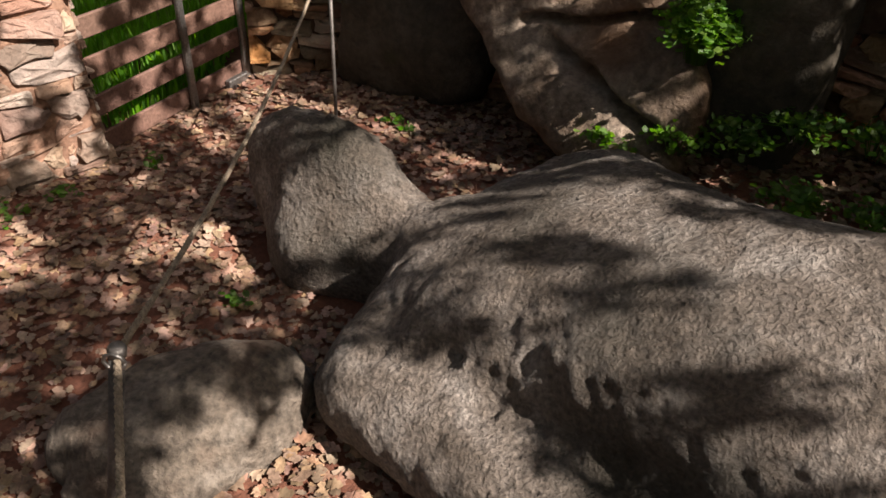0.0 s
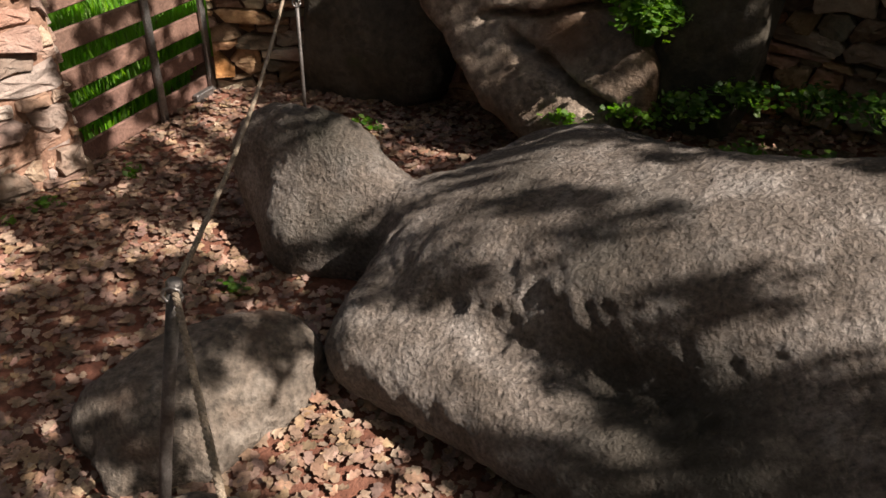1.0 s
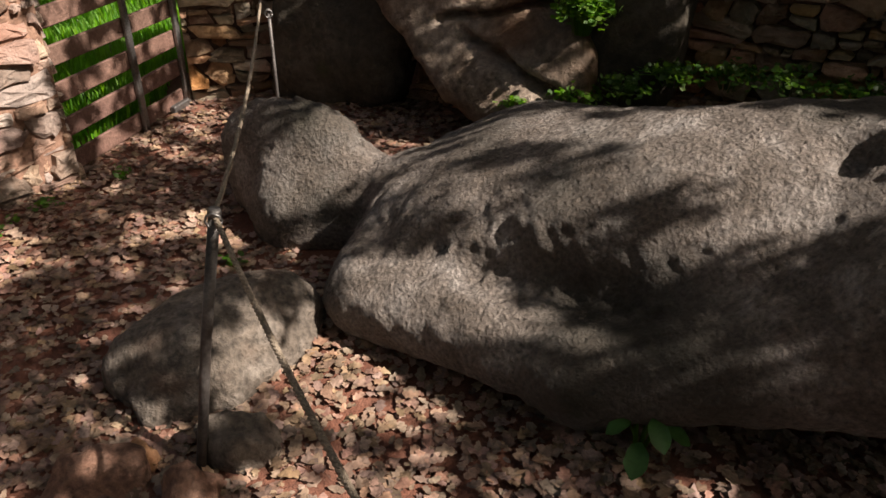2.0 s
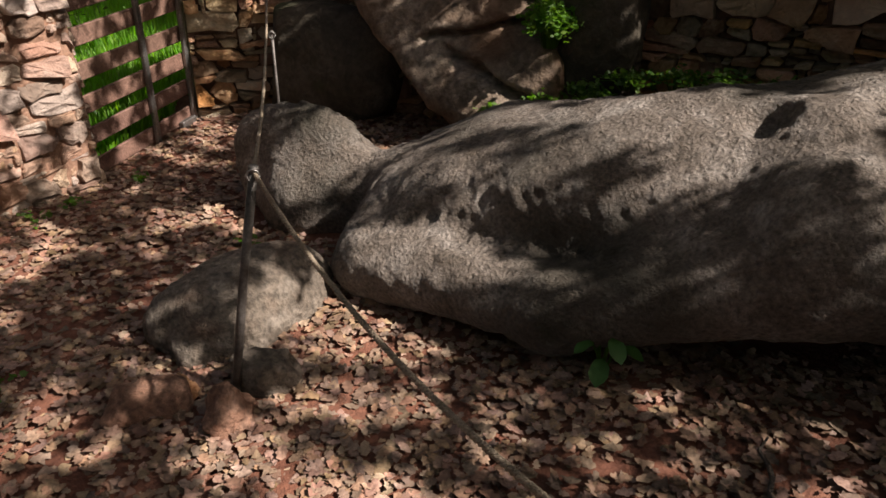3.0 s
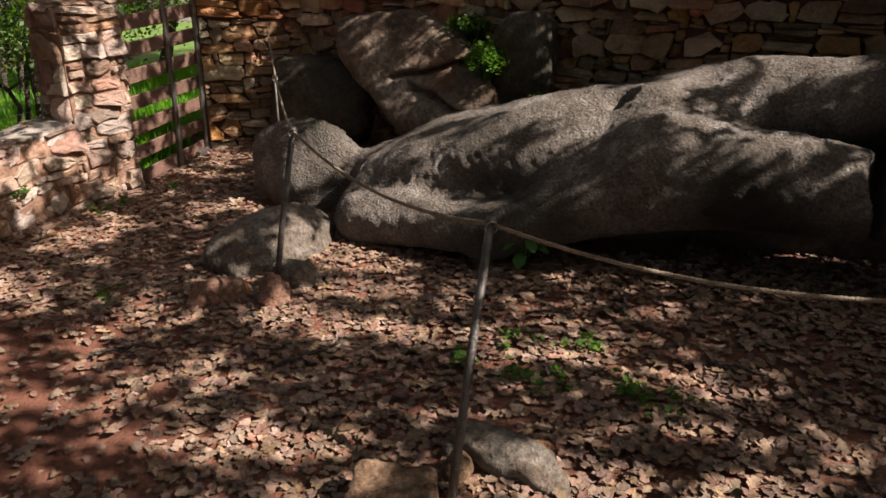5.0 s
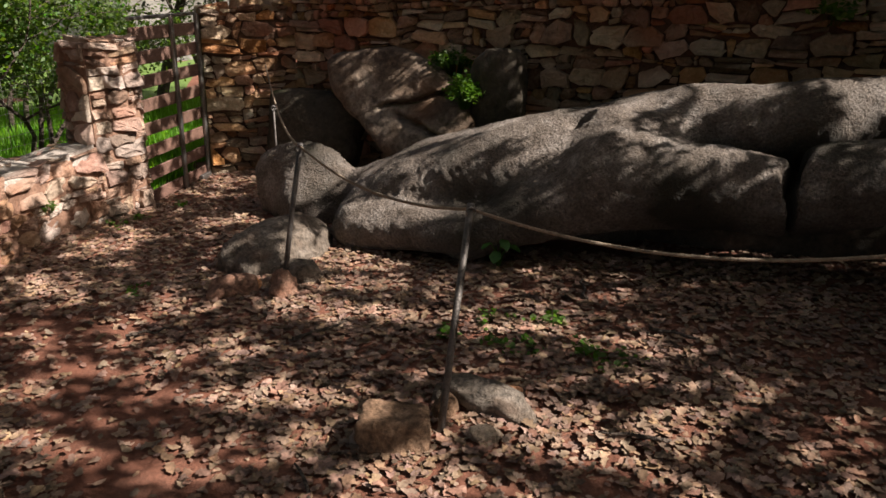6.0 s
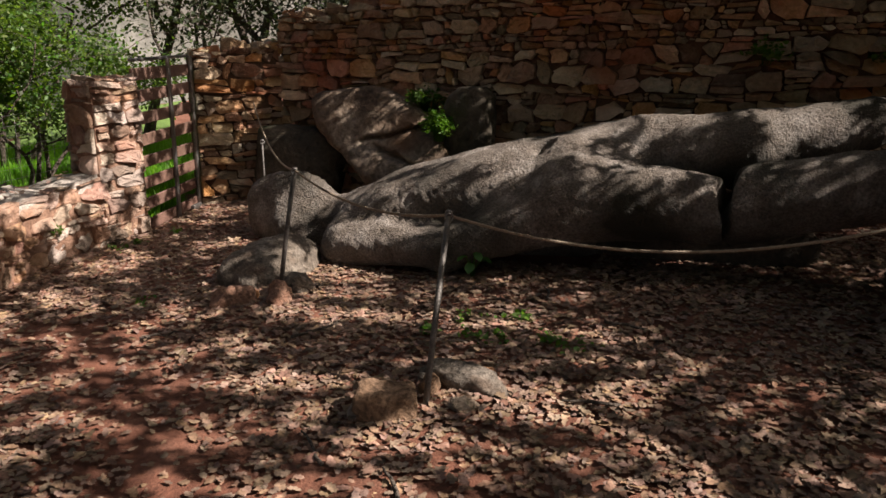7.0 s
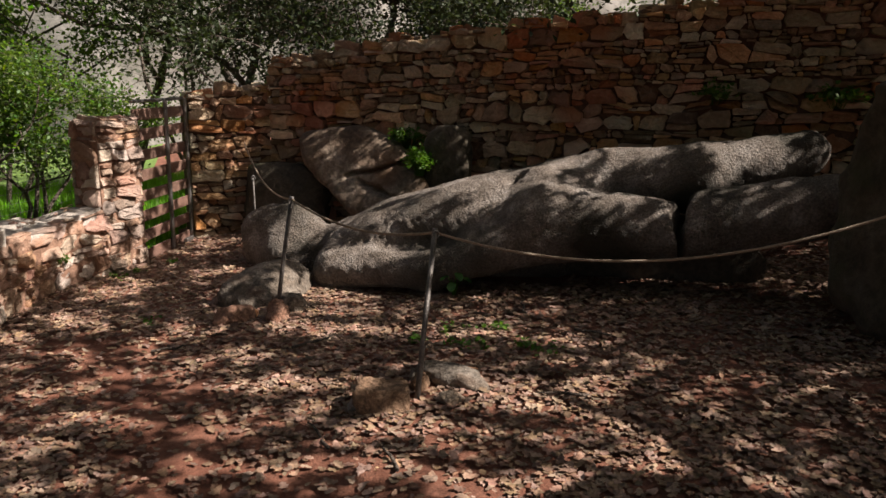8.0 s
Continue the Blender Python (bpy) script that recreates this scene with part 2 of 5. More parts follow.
def shell(field, lo, hi, step):
    """The surface where a field is nought, as verts and quads (surface nets)."""
    lo, hi = np.array(lo, float), np.array(hi, float)
    n = np.ceil((hi - lo) / step).astype(int) + 1
    P = lo + step * np.stack(np.meshgrid(*[np.arange(k) for k in n], indexing="ij"), -1)
    F = field(P)
    C = tuple(k - 1 for k in n)
    acc, cnt = np.zeros((*C, 3)), np.zeros(C)
    cut = lambda c: F[c[0]:c[0] + C[0], c[1]:c[1] + C[1], c[2]:c[2] + C[2]]
    for axis in range(3):
        for u in (0, 1):
            for w in (0, 1):
                a = [0, 0, 0]
                a[(axis + 1) % 3], a[(axis + 2) % 3] = u, w
                b = list(a)
                b[axis] = 1
                fa, fb = cut(a), cut(b)
                hit = (fa < 0) != (fb < 0)
                t = np.where(hit, fa / np.where(hit, fa - fb, 1), 0)
                pos = np.zeros((*C, 3)) + np.array(a, float)
                pos[..., axis] = t
                acc += np.where(hit[..., None], pos, 0)
                cnt += hit
    live = cnt > 0
    index = -np.ones(C, int)
    index[live] = np.arange(live.sum())
    base = np.stack(np.nonzero(live), -1)
    verts = lo + step * (base + acc[live] / cnt[live][:, None])
    quads = []
    S = F < 0
    for axis in range(3):
        u, w = (axis + 1) % 3, (axis + 2) % 3
        a = [slice(1, k - 1) for k in n]
        a[axis] = slice(0, n[axis] - 1)
        b = list(a)
        b[axis] = slice(1, n[axis])
        sa, sb = S[tuple(a)], S[tuple(b)]
        e = np.stack(np.nonzero(sa != sb), -1)
        if not len(e):
            continue
        inside = sa[tuple(e.T)]
        e = e + 1
        e[:, axis] -= 1
        du, dw = np.zeros(3, int), np.zeros(3, int)
        du[u], dw[w] = 1, 1
        q = np.stack([index[tuple((e - du - dw).T)], index[tuple((e - dw).T)], index[tuple(e.T)], index[tuple((e - du).T)]], -1)
        q[~inside] = q[~inside][:, ::-1]
        quads.append(q)
    return verts, np.concatenate(quads)


def smin(a, b, k):
    h = np.clip(0.5 + 0.5 * (b - a) / k, 0, 1)
    return b + (a - b) * h - k * h * (1 - h)


def smax(a, b, k):
    return -smin(-a, -b, k)


def ball(P, c, r, power=2.0):
    q = np.abs((P - np.array(c)) / np.array(r))
    g = (q ** power).sum(-1) ** (1 / power)
    return (g - 1) * min(r)


def limb(P, a, b, ra, rb, flat=1.0):
    """A tapered round limb between two places."""
    a, b = np.array(a, float), np.array(b, float)
    S = np.array([1, 1, 1 / flat])
    A, B, Q = a * S, b * S, P * S
    d = B - A
    t = np.clip(((Q - A) @ d) / (d @ d), 0, 1)
    return np.linalg.norm(Q - A - t[..., None] * d, axis=-1) - (ra + (rb - ra) * t)


def rock(name, mat, place, radii, turn, seed, label, category="rock", power=2.6, rough=0.06, step=None, cuts=3, sink=0.0, tilt=0.0, kind="", group=""):
    """A boulder: a rounded block with a few broken faces and a lumpy skin. place: its foot's middle on the ground."""
    rng = np.random.RandomState(seed)
    r = np.array(radii, float)
    faces = []
    for _ in range(cuts):
        nrm = rng.normal(size=3)
        nrm[2] = abs(nrm[2]) * 0.7
        nrm /= np.linalg.norm(nrm)
        faces.append((nrm, 0.72 + 0.16 * rng.rand()))
    def field(P):
        f = ball(P, (0, 0, 0), r, power)
        for nrm, k in faces:
            f = smax(f, P @ nrm - k * np.sqrt(((nrm * r) ** 2).sum()), 0.07 * min(r))
        f = f + rough * min(r) * 2 * vnoise(P, 2.2 / max(r), seed) + rough * min(r) * vnoise(P, 6.5 / max(r), seed + 3)
        return f
    st = step or max(r) / 14
    v, q = shell(field, -r * 1.25, r * 1.25, st)
    ob = new(name, mesh_of(name, v, q, mat))
    ob.matrix_basis = pose(place[0], place[1], place[2] + r[2] * (1 - sink), tilt, 0, turn)
    return tagged(ob, label, category, group, kind)


def tube(verts, faces, pts, radii, sides=6, tip=True):
    """Adds a tapered tube along points to verts and faces."""
    pts = [Vector(p) for p in pts]
    rings = []
    side = Vector((1, 0, 0))
    for n, p in enumerate(pts):
        d = (pts[min(n + 1, len(pts) - 1)] - pts[max(n - 1, 0)]).normalized()
        side = (side - d * side.dot(d))
        if side.length < 1e-3:
            side = d.orthogonal()
        side.normalize()
        up = d.cross(side)
        k = len(verts)
        for a in range(sides):
            w = 2 * math.pi * a / sides
            verts.append(p + (side * math.cos(w) + up * math.sin(w)) * radii[n])
        rings.append(k)
    for a, b in zip(rings, rings[1:]):
        for n in range(sides):
            m = (n + 1) % sides
            faces.append((a + n, a + m, b + m, b + n))
    faces.append(tuple(range(rings[0] + sides - 1, rings[0] - 1, -1)))
    faces.append(tuple(range(rings[-1], rings[-1] + sides)))


def tube_mesh(name, pts, radii, mat, sides=8):
    v, f = [], []
    tube(v, f, pts, radii if isinstance(radii, (list, tuple)) else [radii] * len(pts), sides)
    return mesh_of(name, v, f, mat)


# leaf shapes: a midrib with a lobed outline either side
def leaf_shape(length, width, lobes, curl, bend, seed):
    rng = np.random.RandomState(seed)
    n = 7
    t = np.linspace(0, 1, n)
    w = np.sin(np.pi * np.clip(t * 0.96 + 0.02, 0, 1)) ** 0.7 * width * 0.5
    w = w * (1 + lobes * np.where(np.arange(n) % 2 == 1, 0.35, -0.35))
    w[0], w[-1] = 0.04 * width, 0.02 * width
    V = []
    for side in (0, -1, 1):
        for k in range(n):
            j = 1 + 0.25 * (rng.rand() - 0.5)
            V.append(((t[k] - 0.5) * length + (0.08 * length * lobes * (k % 2) if side else 0), side * w[k] * j, 0))
    V = np.array(V)
    V[:, 2] = curl * V[:, 1] ** 2 / width + bend * V[:, 0] ** 2 / length + 0.05 * width * rng.normal(size=len(V)) * (np.abs(V[:, 1]) > 1e-6)
    F = []
    for k in range(n - 1):
        F.append((k, k + 1, n + k + 1, n + k))
        F.append((k + 1, k, 2 * n + k, 2 * n + k + 1))
    return V, np.array(F)


def turns(a, b, c):
    """Rotation matrices for arrays of three angles (radians): about z, then tilt, then spin."""
    ca, sa, cb, sb, cc, sc = np.cos(a), np.sin(a), np.cos(b), np.sin(b), np.cos(c), np.sin(c)
    Z = np.zeros_like(a)
    O = np.ones_like(a)
    Rz = np.stack([ca, -sa, Z, sa, ca, Z, Z, Z, O], -1).reshape(-1, 3, 3)
    Rx = np.stack([O, Z, Z, Z, cb, -sb, Z, sb, cb], -1).reshape(-1, 3, 3)
    R2 = np.stack([cc, -sc, Z, sc, cc, Z, Z, Z, O], -1).reshape(-1, 3, 3)
    return Rz @ Rx @ R2


def scatter(shapes, places, R, size, rng):
    """One mesh's verts and faces out of many small shapes."""
    VV, FF, base = [], [], 0
    pick = rng.randint(len(shapes), size=len(places))
    for k, (V, F) in enumerate(shapes):
        sel = np.nonzero(pick == k)[0]
        if not len(sel):
            continue
        W = np.einsum("nij,vj->nvi", R[sel], V) * size[sel][:, None, None] + places[sel][:, None, :]
        VV.append(W.reshape(-1, 3))
        FF.append((F[None] + base + len(V) * np.arange(len(sel))[:, None, None]).reshape(-1, F.shape[1]))
        base += len(V) * len(sel)
    return np.concatenate(VV), np.concatenate(FF)


def foliage(name, mat, places, size, seed, shapes, parent=None, lie=1.2):
    rng = np.random.RandomState(seed)
    n = len(places)
    R = turns(rng.rand(n) * 6.283, rng.normal(size=n) * lie, rng.rand(n) * 6.283)
    V, F = scatter(shapes, np.asarray(places), R, size * (0.7 + 0.6 * rng.rand(n)), rng)
    return put(name, mesh_of(name, V, F, mat), parent)


TREE_LEAF = [(np.array([(-0.5, 0, 0), (0.0, -0.3, 0.08), (0.5, 0, -0.02), (0.0, 0.3, 0.08)]), np.array([(0, 1, 2, 3)])), (np.array([(-0.5, 0, 0), (-0.1, -0.26, 0.1), (0.5, 0.04, 0), (-0.05, 0.28, 0.02)]), np.array([(0, 1, 2, 3)]))]
CLOVER = [leaf_shape(1.0, 1.0, 0.7, 0.2, 0.2, k + 10) for k in range(4)]
DRY = [leaf_shape(1.0, 0.5 + 0.03 * k, 0.55 + 0.05 * k, c, b, k + 20) for k, (c, b) in enumerate(((0.5, 0.2), (-0.4, 0.3), (0.2, -0.4), (0.8, 0.1), (-0.2, -0.2), (0.1, 0.5), (0.6, -0.5), (-0.7, 0.1)))]

# ---- ground ----
def spaced(lo, hi, inner_lo, inner_hi, step, far):
    a = list(np.arange(inner_lo, inner_hi + 1e-6, step))
    w = step
    while a[-1] < hi:
        w *= far
        a.append(a[-1] + w)
    w = step
    while a[0] > lo:
        w *= far
        a.insert(0, a[0] - w)
    return np.array(a)


gx, gy = spaced(-900, 900, -4.0, 5.0, 0.06, 1.35), spaced(-900, 900, -4.5, 6.0, 0.06, 1.35)
GX, GY = np.meshgrid(gx, gy, indexing="ij")
P3 = np.stack([GX, GY, 0 * GX], -1)
GZ = level(GX, GY) + 0.012 * vnoise(P3, 5.0) + 0.006 * vnoise(P3, 14.0)
ni, nj = GX.shape
gi = np.arange(ni * nj).reshape(ni, nj)
gq = np.stack([gi[:-1, :-1], gi[1:, :-1], gi[1:, 1:], gi[:-1, 1:]], -1).reshape(-1, 4)
ground = new("ground", mesh_of("ground", np.stack([GX, GY, GZ], -1).reshape(-1, 3), gq, SOIL))
tagged(ground, "trodden red-brown soil strewn with dry leaves", "ground", kind="structure")

# ---- the statue ----
ALONG = np.linspace(-0.2, 2.7, 146)
BODY = [0.0, 0.2, 0.4, 0.65, 0.95, 1.25, 1.5, 1.75, 2.05, 2.45]
BODY_TOP = [0.453, 0.464, 0.586, 0.646, 0.734, 0.824, 0.871, 0.891, 0.955, 0.893]
BODY_LOW = [-0.194, -0.091, -0.013, 0.037, 0.099, 0.147, 0.181, 0.223, 0.281, 0.322]
BODY_NEAR = [-0.588, -0.528, -0.478, -0.49, -0.518, -0.524, -0.515, -0.518, -0.533, -0.515]
BODY_FAR = [0.793, 0.848, 0.752, 0.564, 0.389, 0.298, 0.323, 0.394, 0.501, 0.547]


def loft(P, S, sides, power=2.4):
    """A body along x with rounded-off tables of its top, bottom, near and far sides."""
    s = P[..., 0]
    ker = np.exp(-0.5 * (np.arange(-6, 7) / 2.5) ** 2)
    ker /= ker.sum()
    sm = lambda c: np.interp(s, ALONG, np.convolve(np.pad(np.interp(ALONG, S, c), 6, mode="edge"), ker, "valid"))
    t, b, n, f = [sm(c) for c in sides]
    cv, ch, rv, rh = (n + f) / 2, (t + b) / 2, (f - n) / 2, (t - b) / 2
    roll = np.interp(s, [0.3, 1.0, 1.6, 2.4], [0.0, 0.08, 0.20, 0.26])
    g = ((np.abs(P[..., 1] - cv) / rv) ** power + (np.abs(P[..., 2] - ch - roll * (P[..., 1] - 0.05)) / rh) ** power) ** (1 / power)
    cap = np.maximum(S[0] - s, s - S[-1])
    return smax((g - 1) * np.minimum(rv, rh), cap, 0.25)


def statue_field(P):
    torso = loft(P, BODY, (BODY_TOP, BODY_LOW, BODY_NEAR, BODY_FAR), 2.5)
    torso = smin(torso, limb(P, (0.5, 0.08, 0.08), (1.9, 0.12, 0.12), 0.33, 0.30), 0.05)
    head = ball(P, (-0.585, -0.021, 0.25), (0.414, 0.166, 0.328), 2.6)
    neck = limb(P, (-0.446, -0.053, 0.105), (0.183, 0.04, 0.151), 0.302, 0.13)
    f = smin(smin(head, neck, 0.12), torso, 0.14)
    arm = smin(limb(P, (0.284, -0.611, 0.126), (1.194, -0.703, 0.174), 0.143, 0.148), limb(P, (1.194, -0.703, 0.174), (1.94, -0.529, 0.449), 0.148, 0.217), 0.1)
    f = smin(f, arm, 0.16)
    thigh = limb(P, (2.016, -0.429, 0.535), (3.317, -0.415, 0.438), 0.289, 0.201)
    thigh = smax(thigh, P[..., 0] - 3.0 - 0.10 * (0.6 - P[..., 2]) - 0.02 * np.sin(11 * P[..., 1] + 7 * P[..., 2]), 0.04)
    f = smin(f, thigh, 0.10)
    far = smin(limb(P, (2.373, 0.168, 0.735), (3.092, 0.046, 0.798), 0.289, 0.245), limb(P, (3.092, 0.046, 0.798), (3.862, 0.242, 0.946), 0.245, 0.18), 0.12)
    f = smin(f, far, 0.08)
    # low boss below the navel, broken off short towards the legs
    boss = smax(ball(P, (1.93, -0.15, 0.82), (0.20, 0.15, 0.11)), P[..., 0] - 2.02, 0.05)
    f = smin(f, boss, 0.08)
    f = smax(f, -ball(P, (1.72, -0.19, 0.87), (0.085, 0.075, 0.10)), 0.05)
    # notch at the lower ribs
    f = smax(f, -limb(P, (1.27, -0.20, 0.85), (1.35, -0.06, 0.885), 0.014, 0.022), 0.015)
    near = np.abs(f) < 0.09
    Q = P[near]
    f[near] += 0.014 * vnoise(Q, 2.6, 3) + 0.006 * vnoise(Q, 8.0, 9) + 0.004 * vnoise(Q, 17.0, 4) + 0.0055 * vnoise(Q, 33.0, 6) + 0.004 * vnoise(Q, 50.0, 16)
    return f


def lay(v):
    """From the statue's own axes to the world."""
    x = AO.x + v[:, 0] * AX.x + v[:, 1] * AN.x
    y = AO.y + v[:, 0] * AX.y + v[:, 1] * AN.y
    return np.stack([x, y, plane(x, y) + v[:, 2]], -1)


v, q = shell(statue_field, (-1.1, -0.95, -0.15), (4.2, 0.95, 1.3), 0.016)
statue = new("statue", mesh_of("statue", lay(v), q, MARBLE))
tagged(statue, "colossal unfinished grey marble figure lying on its back, weathered and pitted", "statue")


def shin_field(P):
    f = limb(P, (3.1, -0.36, 0.50), (4.35, -0.32, 0.72), 0.27, 0.20)
    f = smax(f, 3.07 - P[..., 0] - 0.05 * vnoise(P, 5.0), 0.05)
    return f + 0.022 * vnoise(P, 2.6, 13) + 0.010 * vnoise(P, 8.0, 9) + 0.006 * vnoise(P, 19.0, 4)


v, q = shell(shin_field, (2.95, -0.75, 0.05), (4.75, 0.15, 1.1), 0.022)
tagged(new("statue_fragment", mesh_of("statue_fragment", lay(v), q, MARBLE)), "broken-off grey marble lower leg in line with the lying statue", "statue")

# ---- boulders ----
def boulder_field(P):
    x, y, z = P[..., 0], P[..., 1], P[..., 2]
    lean = -0.938 * (x + 0.63) - 0.347 * (z - 1.0)
    under = -0.552 * (x + 0.47) - 0.833 * (z - 0.73)
    side = smax(lean, under, 0.10)
    upper = smax(smax(-0.15 * (x - 0.1) + 0.988 * (z - 1.23), 0.435 * (x - 0.1) + 0.90 * (z - 1.24), 0.10), x - 0.74, 0.06)
    lower = smax(smax(0.53 * (x - 0.70) + 0.85 * (z - 0.86), x - 0.97, 0.08), z - 0.90 - 0.25 * (x - 0.35), 0.03)
    front = smax(-0.909 * (y + 0.37) + 0.416 * (z - 0.5), -0.95 * (y + 0.46) - 0.31 * (z - 0.27), 0.10)
    bulk = smax(smax(side, front, 0.16), y - 0.45, 0.15)
    f = smin(smax(upper, bulk, 0.10), smax(lower, bulk, 0.08), 0.015)
    # a crack across its face and a wide cleft below it
    d1 = z - 0.70 - 0.26 * (x - 0.03) - 0.012 * np.sin(14 * x)
    d2 = z - 0.665 + 0.34 * (x - 0.17) - 0.01 * np.sin(17 * x)
    m1 = np.clip((x + 0.02) / 0.08, 0, 1) * np.clip((0.8 - x) / 0.05, 0, 1)
    m2 = np.clip((x - 0.12) / 0.14, 0, 1)
    face = np.clip((0.1 - y) / 0.15, 0, 1)
    f = f + face * (0.10 * m1 * np.exp(-(d1 / 0.016) ** 2) + 0.035 * m1 * (d1 < 0) * np.exp(d1 / 0.12))
    f = f + face * m2 * (0.09 * np.exp(-(d2 / 0.030) ** 2) + 0.03 * (d2 < 0) * np.exp(d2 / 0.10))
    return f + 0.024 * vnoise(P, 2.4, 23) + 0.014 * vnoise(P, 7.0, 2) + 0.006 * vnoise(P, 20.0, 4)


v, q = shell(boulder_field, (-0.8, -0.65, -0.1), (1.15, 0.6, 1.4), 0.019)
bo = new("boulder", mesh_of("boulder", v, q, BOULDER))
bp = Vector((0.36, 3.80, 0))
bo.matrix_basis = pose(bp.x, bp.y, plane(bp.x, bp.y) - 0.03, 0, 0, -35)
tagged(bo, "large brown cracked boulder leaning against the rubble wall", "boulder")


def grounded(x, y, h=0.0):
    return (x, y, float(level(x, y)) + h)


# dark corner rock stands in for the shaded gap beside the boulder
rock("corner_rock", SHADED_ROCK, grounded(-0.36, 4.34), (0.62, 0.26, 0.42), -30, 31, "rock in the corner behind the boulder, shade put into its dark colour", power=3.2, sink=0.25)
rock("dark_slab", SHADED_ROCK, grounded(1.25, 3.12), (0.24, 0.17, 0.52), -37, 32, "dark upright slab of rock at the foot of the rubble wall", power=4.5, sink=0.2, cuts=0)
rock("flat_boulder", GREYROCK, grounded(-0.76, 1.63), (0.42, 0.29, 0.26), 39, 33, "low rounded grey boulder half sunk in dry leaves", power=2.0, sink=0.92, cuts=0, rough=0.07)
rock("standing_boulder", SHADED_ROCK, grounded(3.18, -1.3), (0.85, 0.62, 0.85), -30, 34, "tall boulder beside the statue's feet, shade put into its dark colour", power=3.0, sink=0.15)
# dark block under the legs, filling in the black shade there
rock("bedrock_block", SHADED_ROCK, grounded(*at_axis(2.6, 0.22, 0)[:2]), (1.2, 0.30, 0.30), -38, 35, "dark rough block added as the black shade under the statue's legs", power=3.0, sink=0.35)
rock("base_stone", REDSTONE, grounded(-0.77, 0.90), (0.10, 0.09, 0.10), 20, 36, "reddish stone wedged against the foot of a rope post", "stone", cuts=6, sink=0.5, power=2.8, step=0.012, rough=0.10)
rock("base_stone", GREYROCK, grounded(-0.66, 1.12), (0.15, 0.10, 0.08), -30, 37, "grey broken stone at the foot of a rope post", "stone", cuts=9, sink=0.4, power=3.2, step=0.012, rough=0.10)
rock("base_stone", REDSTONE, grounded(-1.06, 1.03), (0.18, 0.08, 0.07), 4, 38, "flat reddish stone among dry leaves", "stone", cuts=7, sink=0.4, power=3.5, step=0.012, rough=0.10)
rock("base_stone", BROWNSTONE, grounded(-0.38, -0.79), (0.16, 0.12, 0.075), -22, 39, "brown squarish stone at the foot of a rope post", "stone", power=6, cuts=3, sink=0.3, step=0.012, rough=0.07)
rock("base_stone", GREYROCK, grounded(0.02, -0.66), (0.27, 0.085, 0.05), -50, 40, "long grey stone slab at the foot of a rope post", "stone", cuts=5, sink=0.15, power=3.2, step=0.012, rough=0.10, tilt=4)
rock("base_stone", BROWNSTONE, grounded(-0.17, -0.68), (0.05, 0.05, 0.06), 30, 41, "upright brown stone wedged behind a rope post", "stone", cuts=5, sink=0.3, power=3.2, step=0.01, rough=0.10)

# ---- rope fence ----
def post(base, top, label, r=0.016):
    b, t = Vector(base), Vector(top)
    d = t - b
    thing = empty("rope_post", b, label, "post", "posts of the rope barrier")
    put("shaft", tube_mesh("shaft", [(0, 0, -0.06), d * 0.5, d * 0.985], r, RUST, 10), thing)
    put("cap", tube_mesh("cap", [d * 0.972, d * 0.99, d], [1.2 * r, 1.2 * r, 0.9 * r], RUST, 10), thing, "dark plastic cap")
    put("eyelet", tube_mesh("eyelet", [d * 0.965 + Vector((0.022 * math.cos(a), -0.014, 0.022 * math.sin(a))) for a in np.linspace(0, 6.28, 9)], 0.004, STEEL, 6), thing)
    return d * 0.975 + b


P1 = post((-0.77, 1.03, 0.02), (-0.62, 1.15, 0.87), "leaning dark steel rod post holding a rope")
P2 = post((-0.22, -0.82, 0.08), (0.0, -0.41, 0.92), "leaning worn steel rod post among loose stones")
P0 = post((-0.70, 3.80, -0.10), (-0.71, 3.84, 0.66), "thin dark steel rod post near the corner", 0.010)
P3_ = post((2.25, -1.75, 0.2), (2.3, -1.8, 1.36), "steel rod post holding a rope")


def rope(a, b, sag, label):
    a, b = Vector(a), Vector(b)
    n = 40
    v, f = [], []
    d = (b - a).normalized()
    side = d.cross(Vector((0, 0, 1))).normalized()
    up = side.cross(d)
    m = 6 * n
    for ph in (0, 2.094, 4.189):
        line = []
        for k in range(m + 1):
            t = k / m
            p = a.lerp(b, t) - Vector((0, 0, sag * 4 * t * (1 - t)))
            w = ph + t * (b - a).length / 0.045 * 6.283 / 1.0
            line.append(p + (side * math.cos(w) + up * math.sin(w)) * 0.0042)
        tube(v, f, line, [0.0048] * (m + 1), 5)
    return tagged(new("rope", mesh_of("rope", v, f, ROPE)), label, "rope", "ropes of the barrier")


rope((-0.75, 4.50, 0.95), P1, 0.16, "pale twisted hemp rope strung between steel posts")
rope(P1, P2, 0.10, "pale twisted hemp rope sagging between steel posts")
rope(P2, P3_, 0.27, "pale twisted hemp rope sagging in front of the statue")

# ---- rubble walls ----
def clip(poly, a, b, c):
    """The part of a polygon where a*x + b*y <= c."""
    out = []
    for (x0, y0), (x1, y1) in zip(poly, poly[1:] + poly[:1]):
        d0, d1 = a * x0 + b * y0 - c, a * x1 + b * y1 - c
        if d0 <= 0:
            out.append((x0, y0))
        if (d0 < 0) != (d1 < 0) and d0 != d1:
            t = d0 / (d0 - d1)
            out.append((x0 + t * (x1 - x0), y0 + t * (y1 - y0)))
    return out


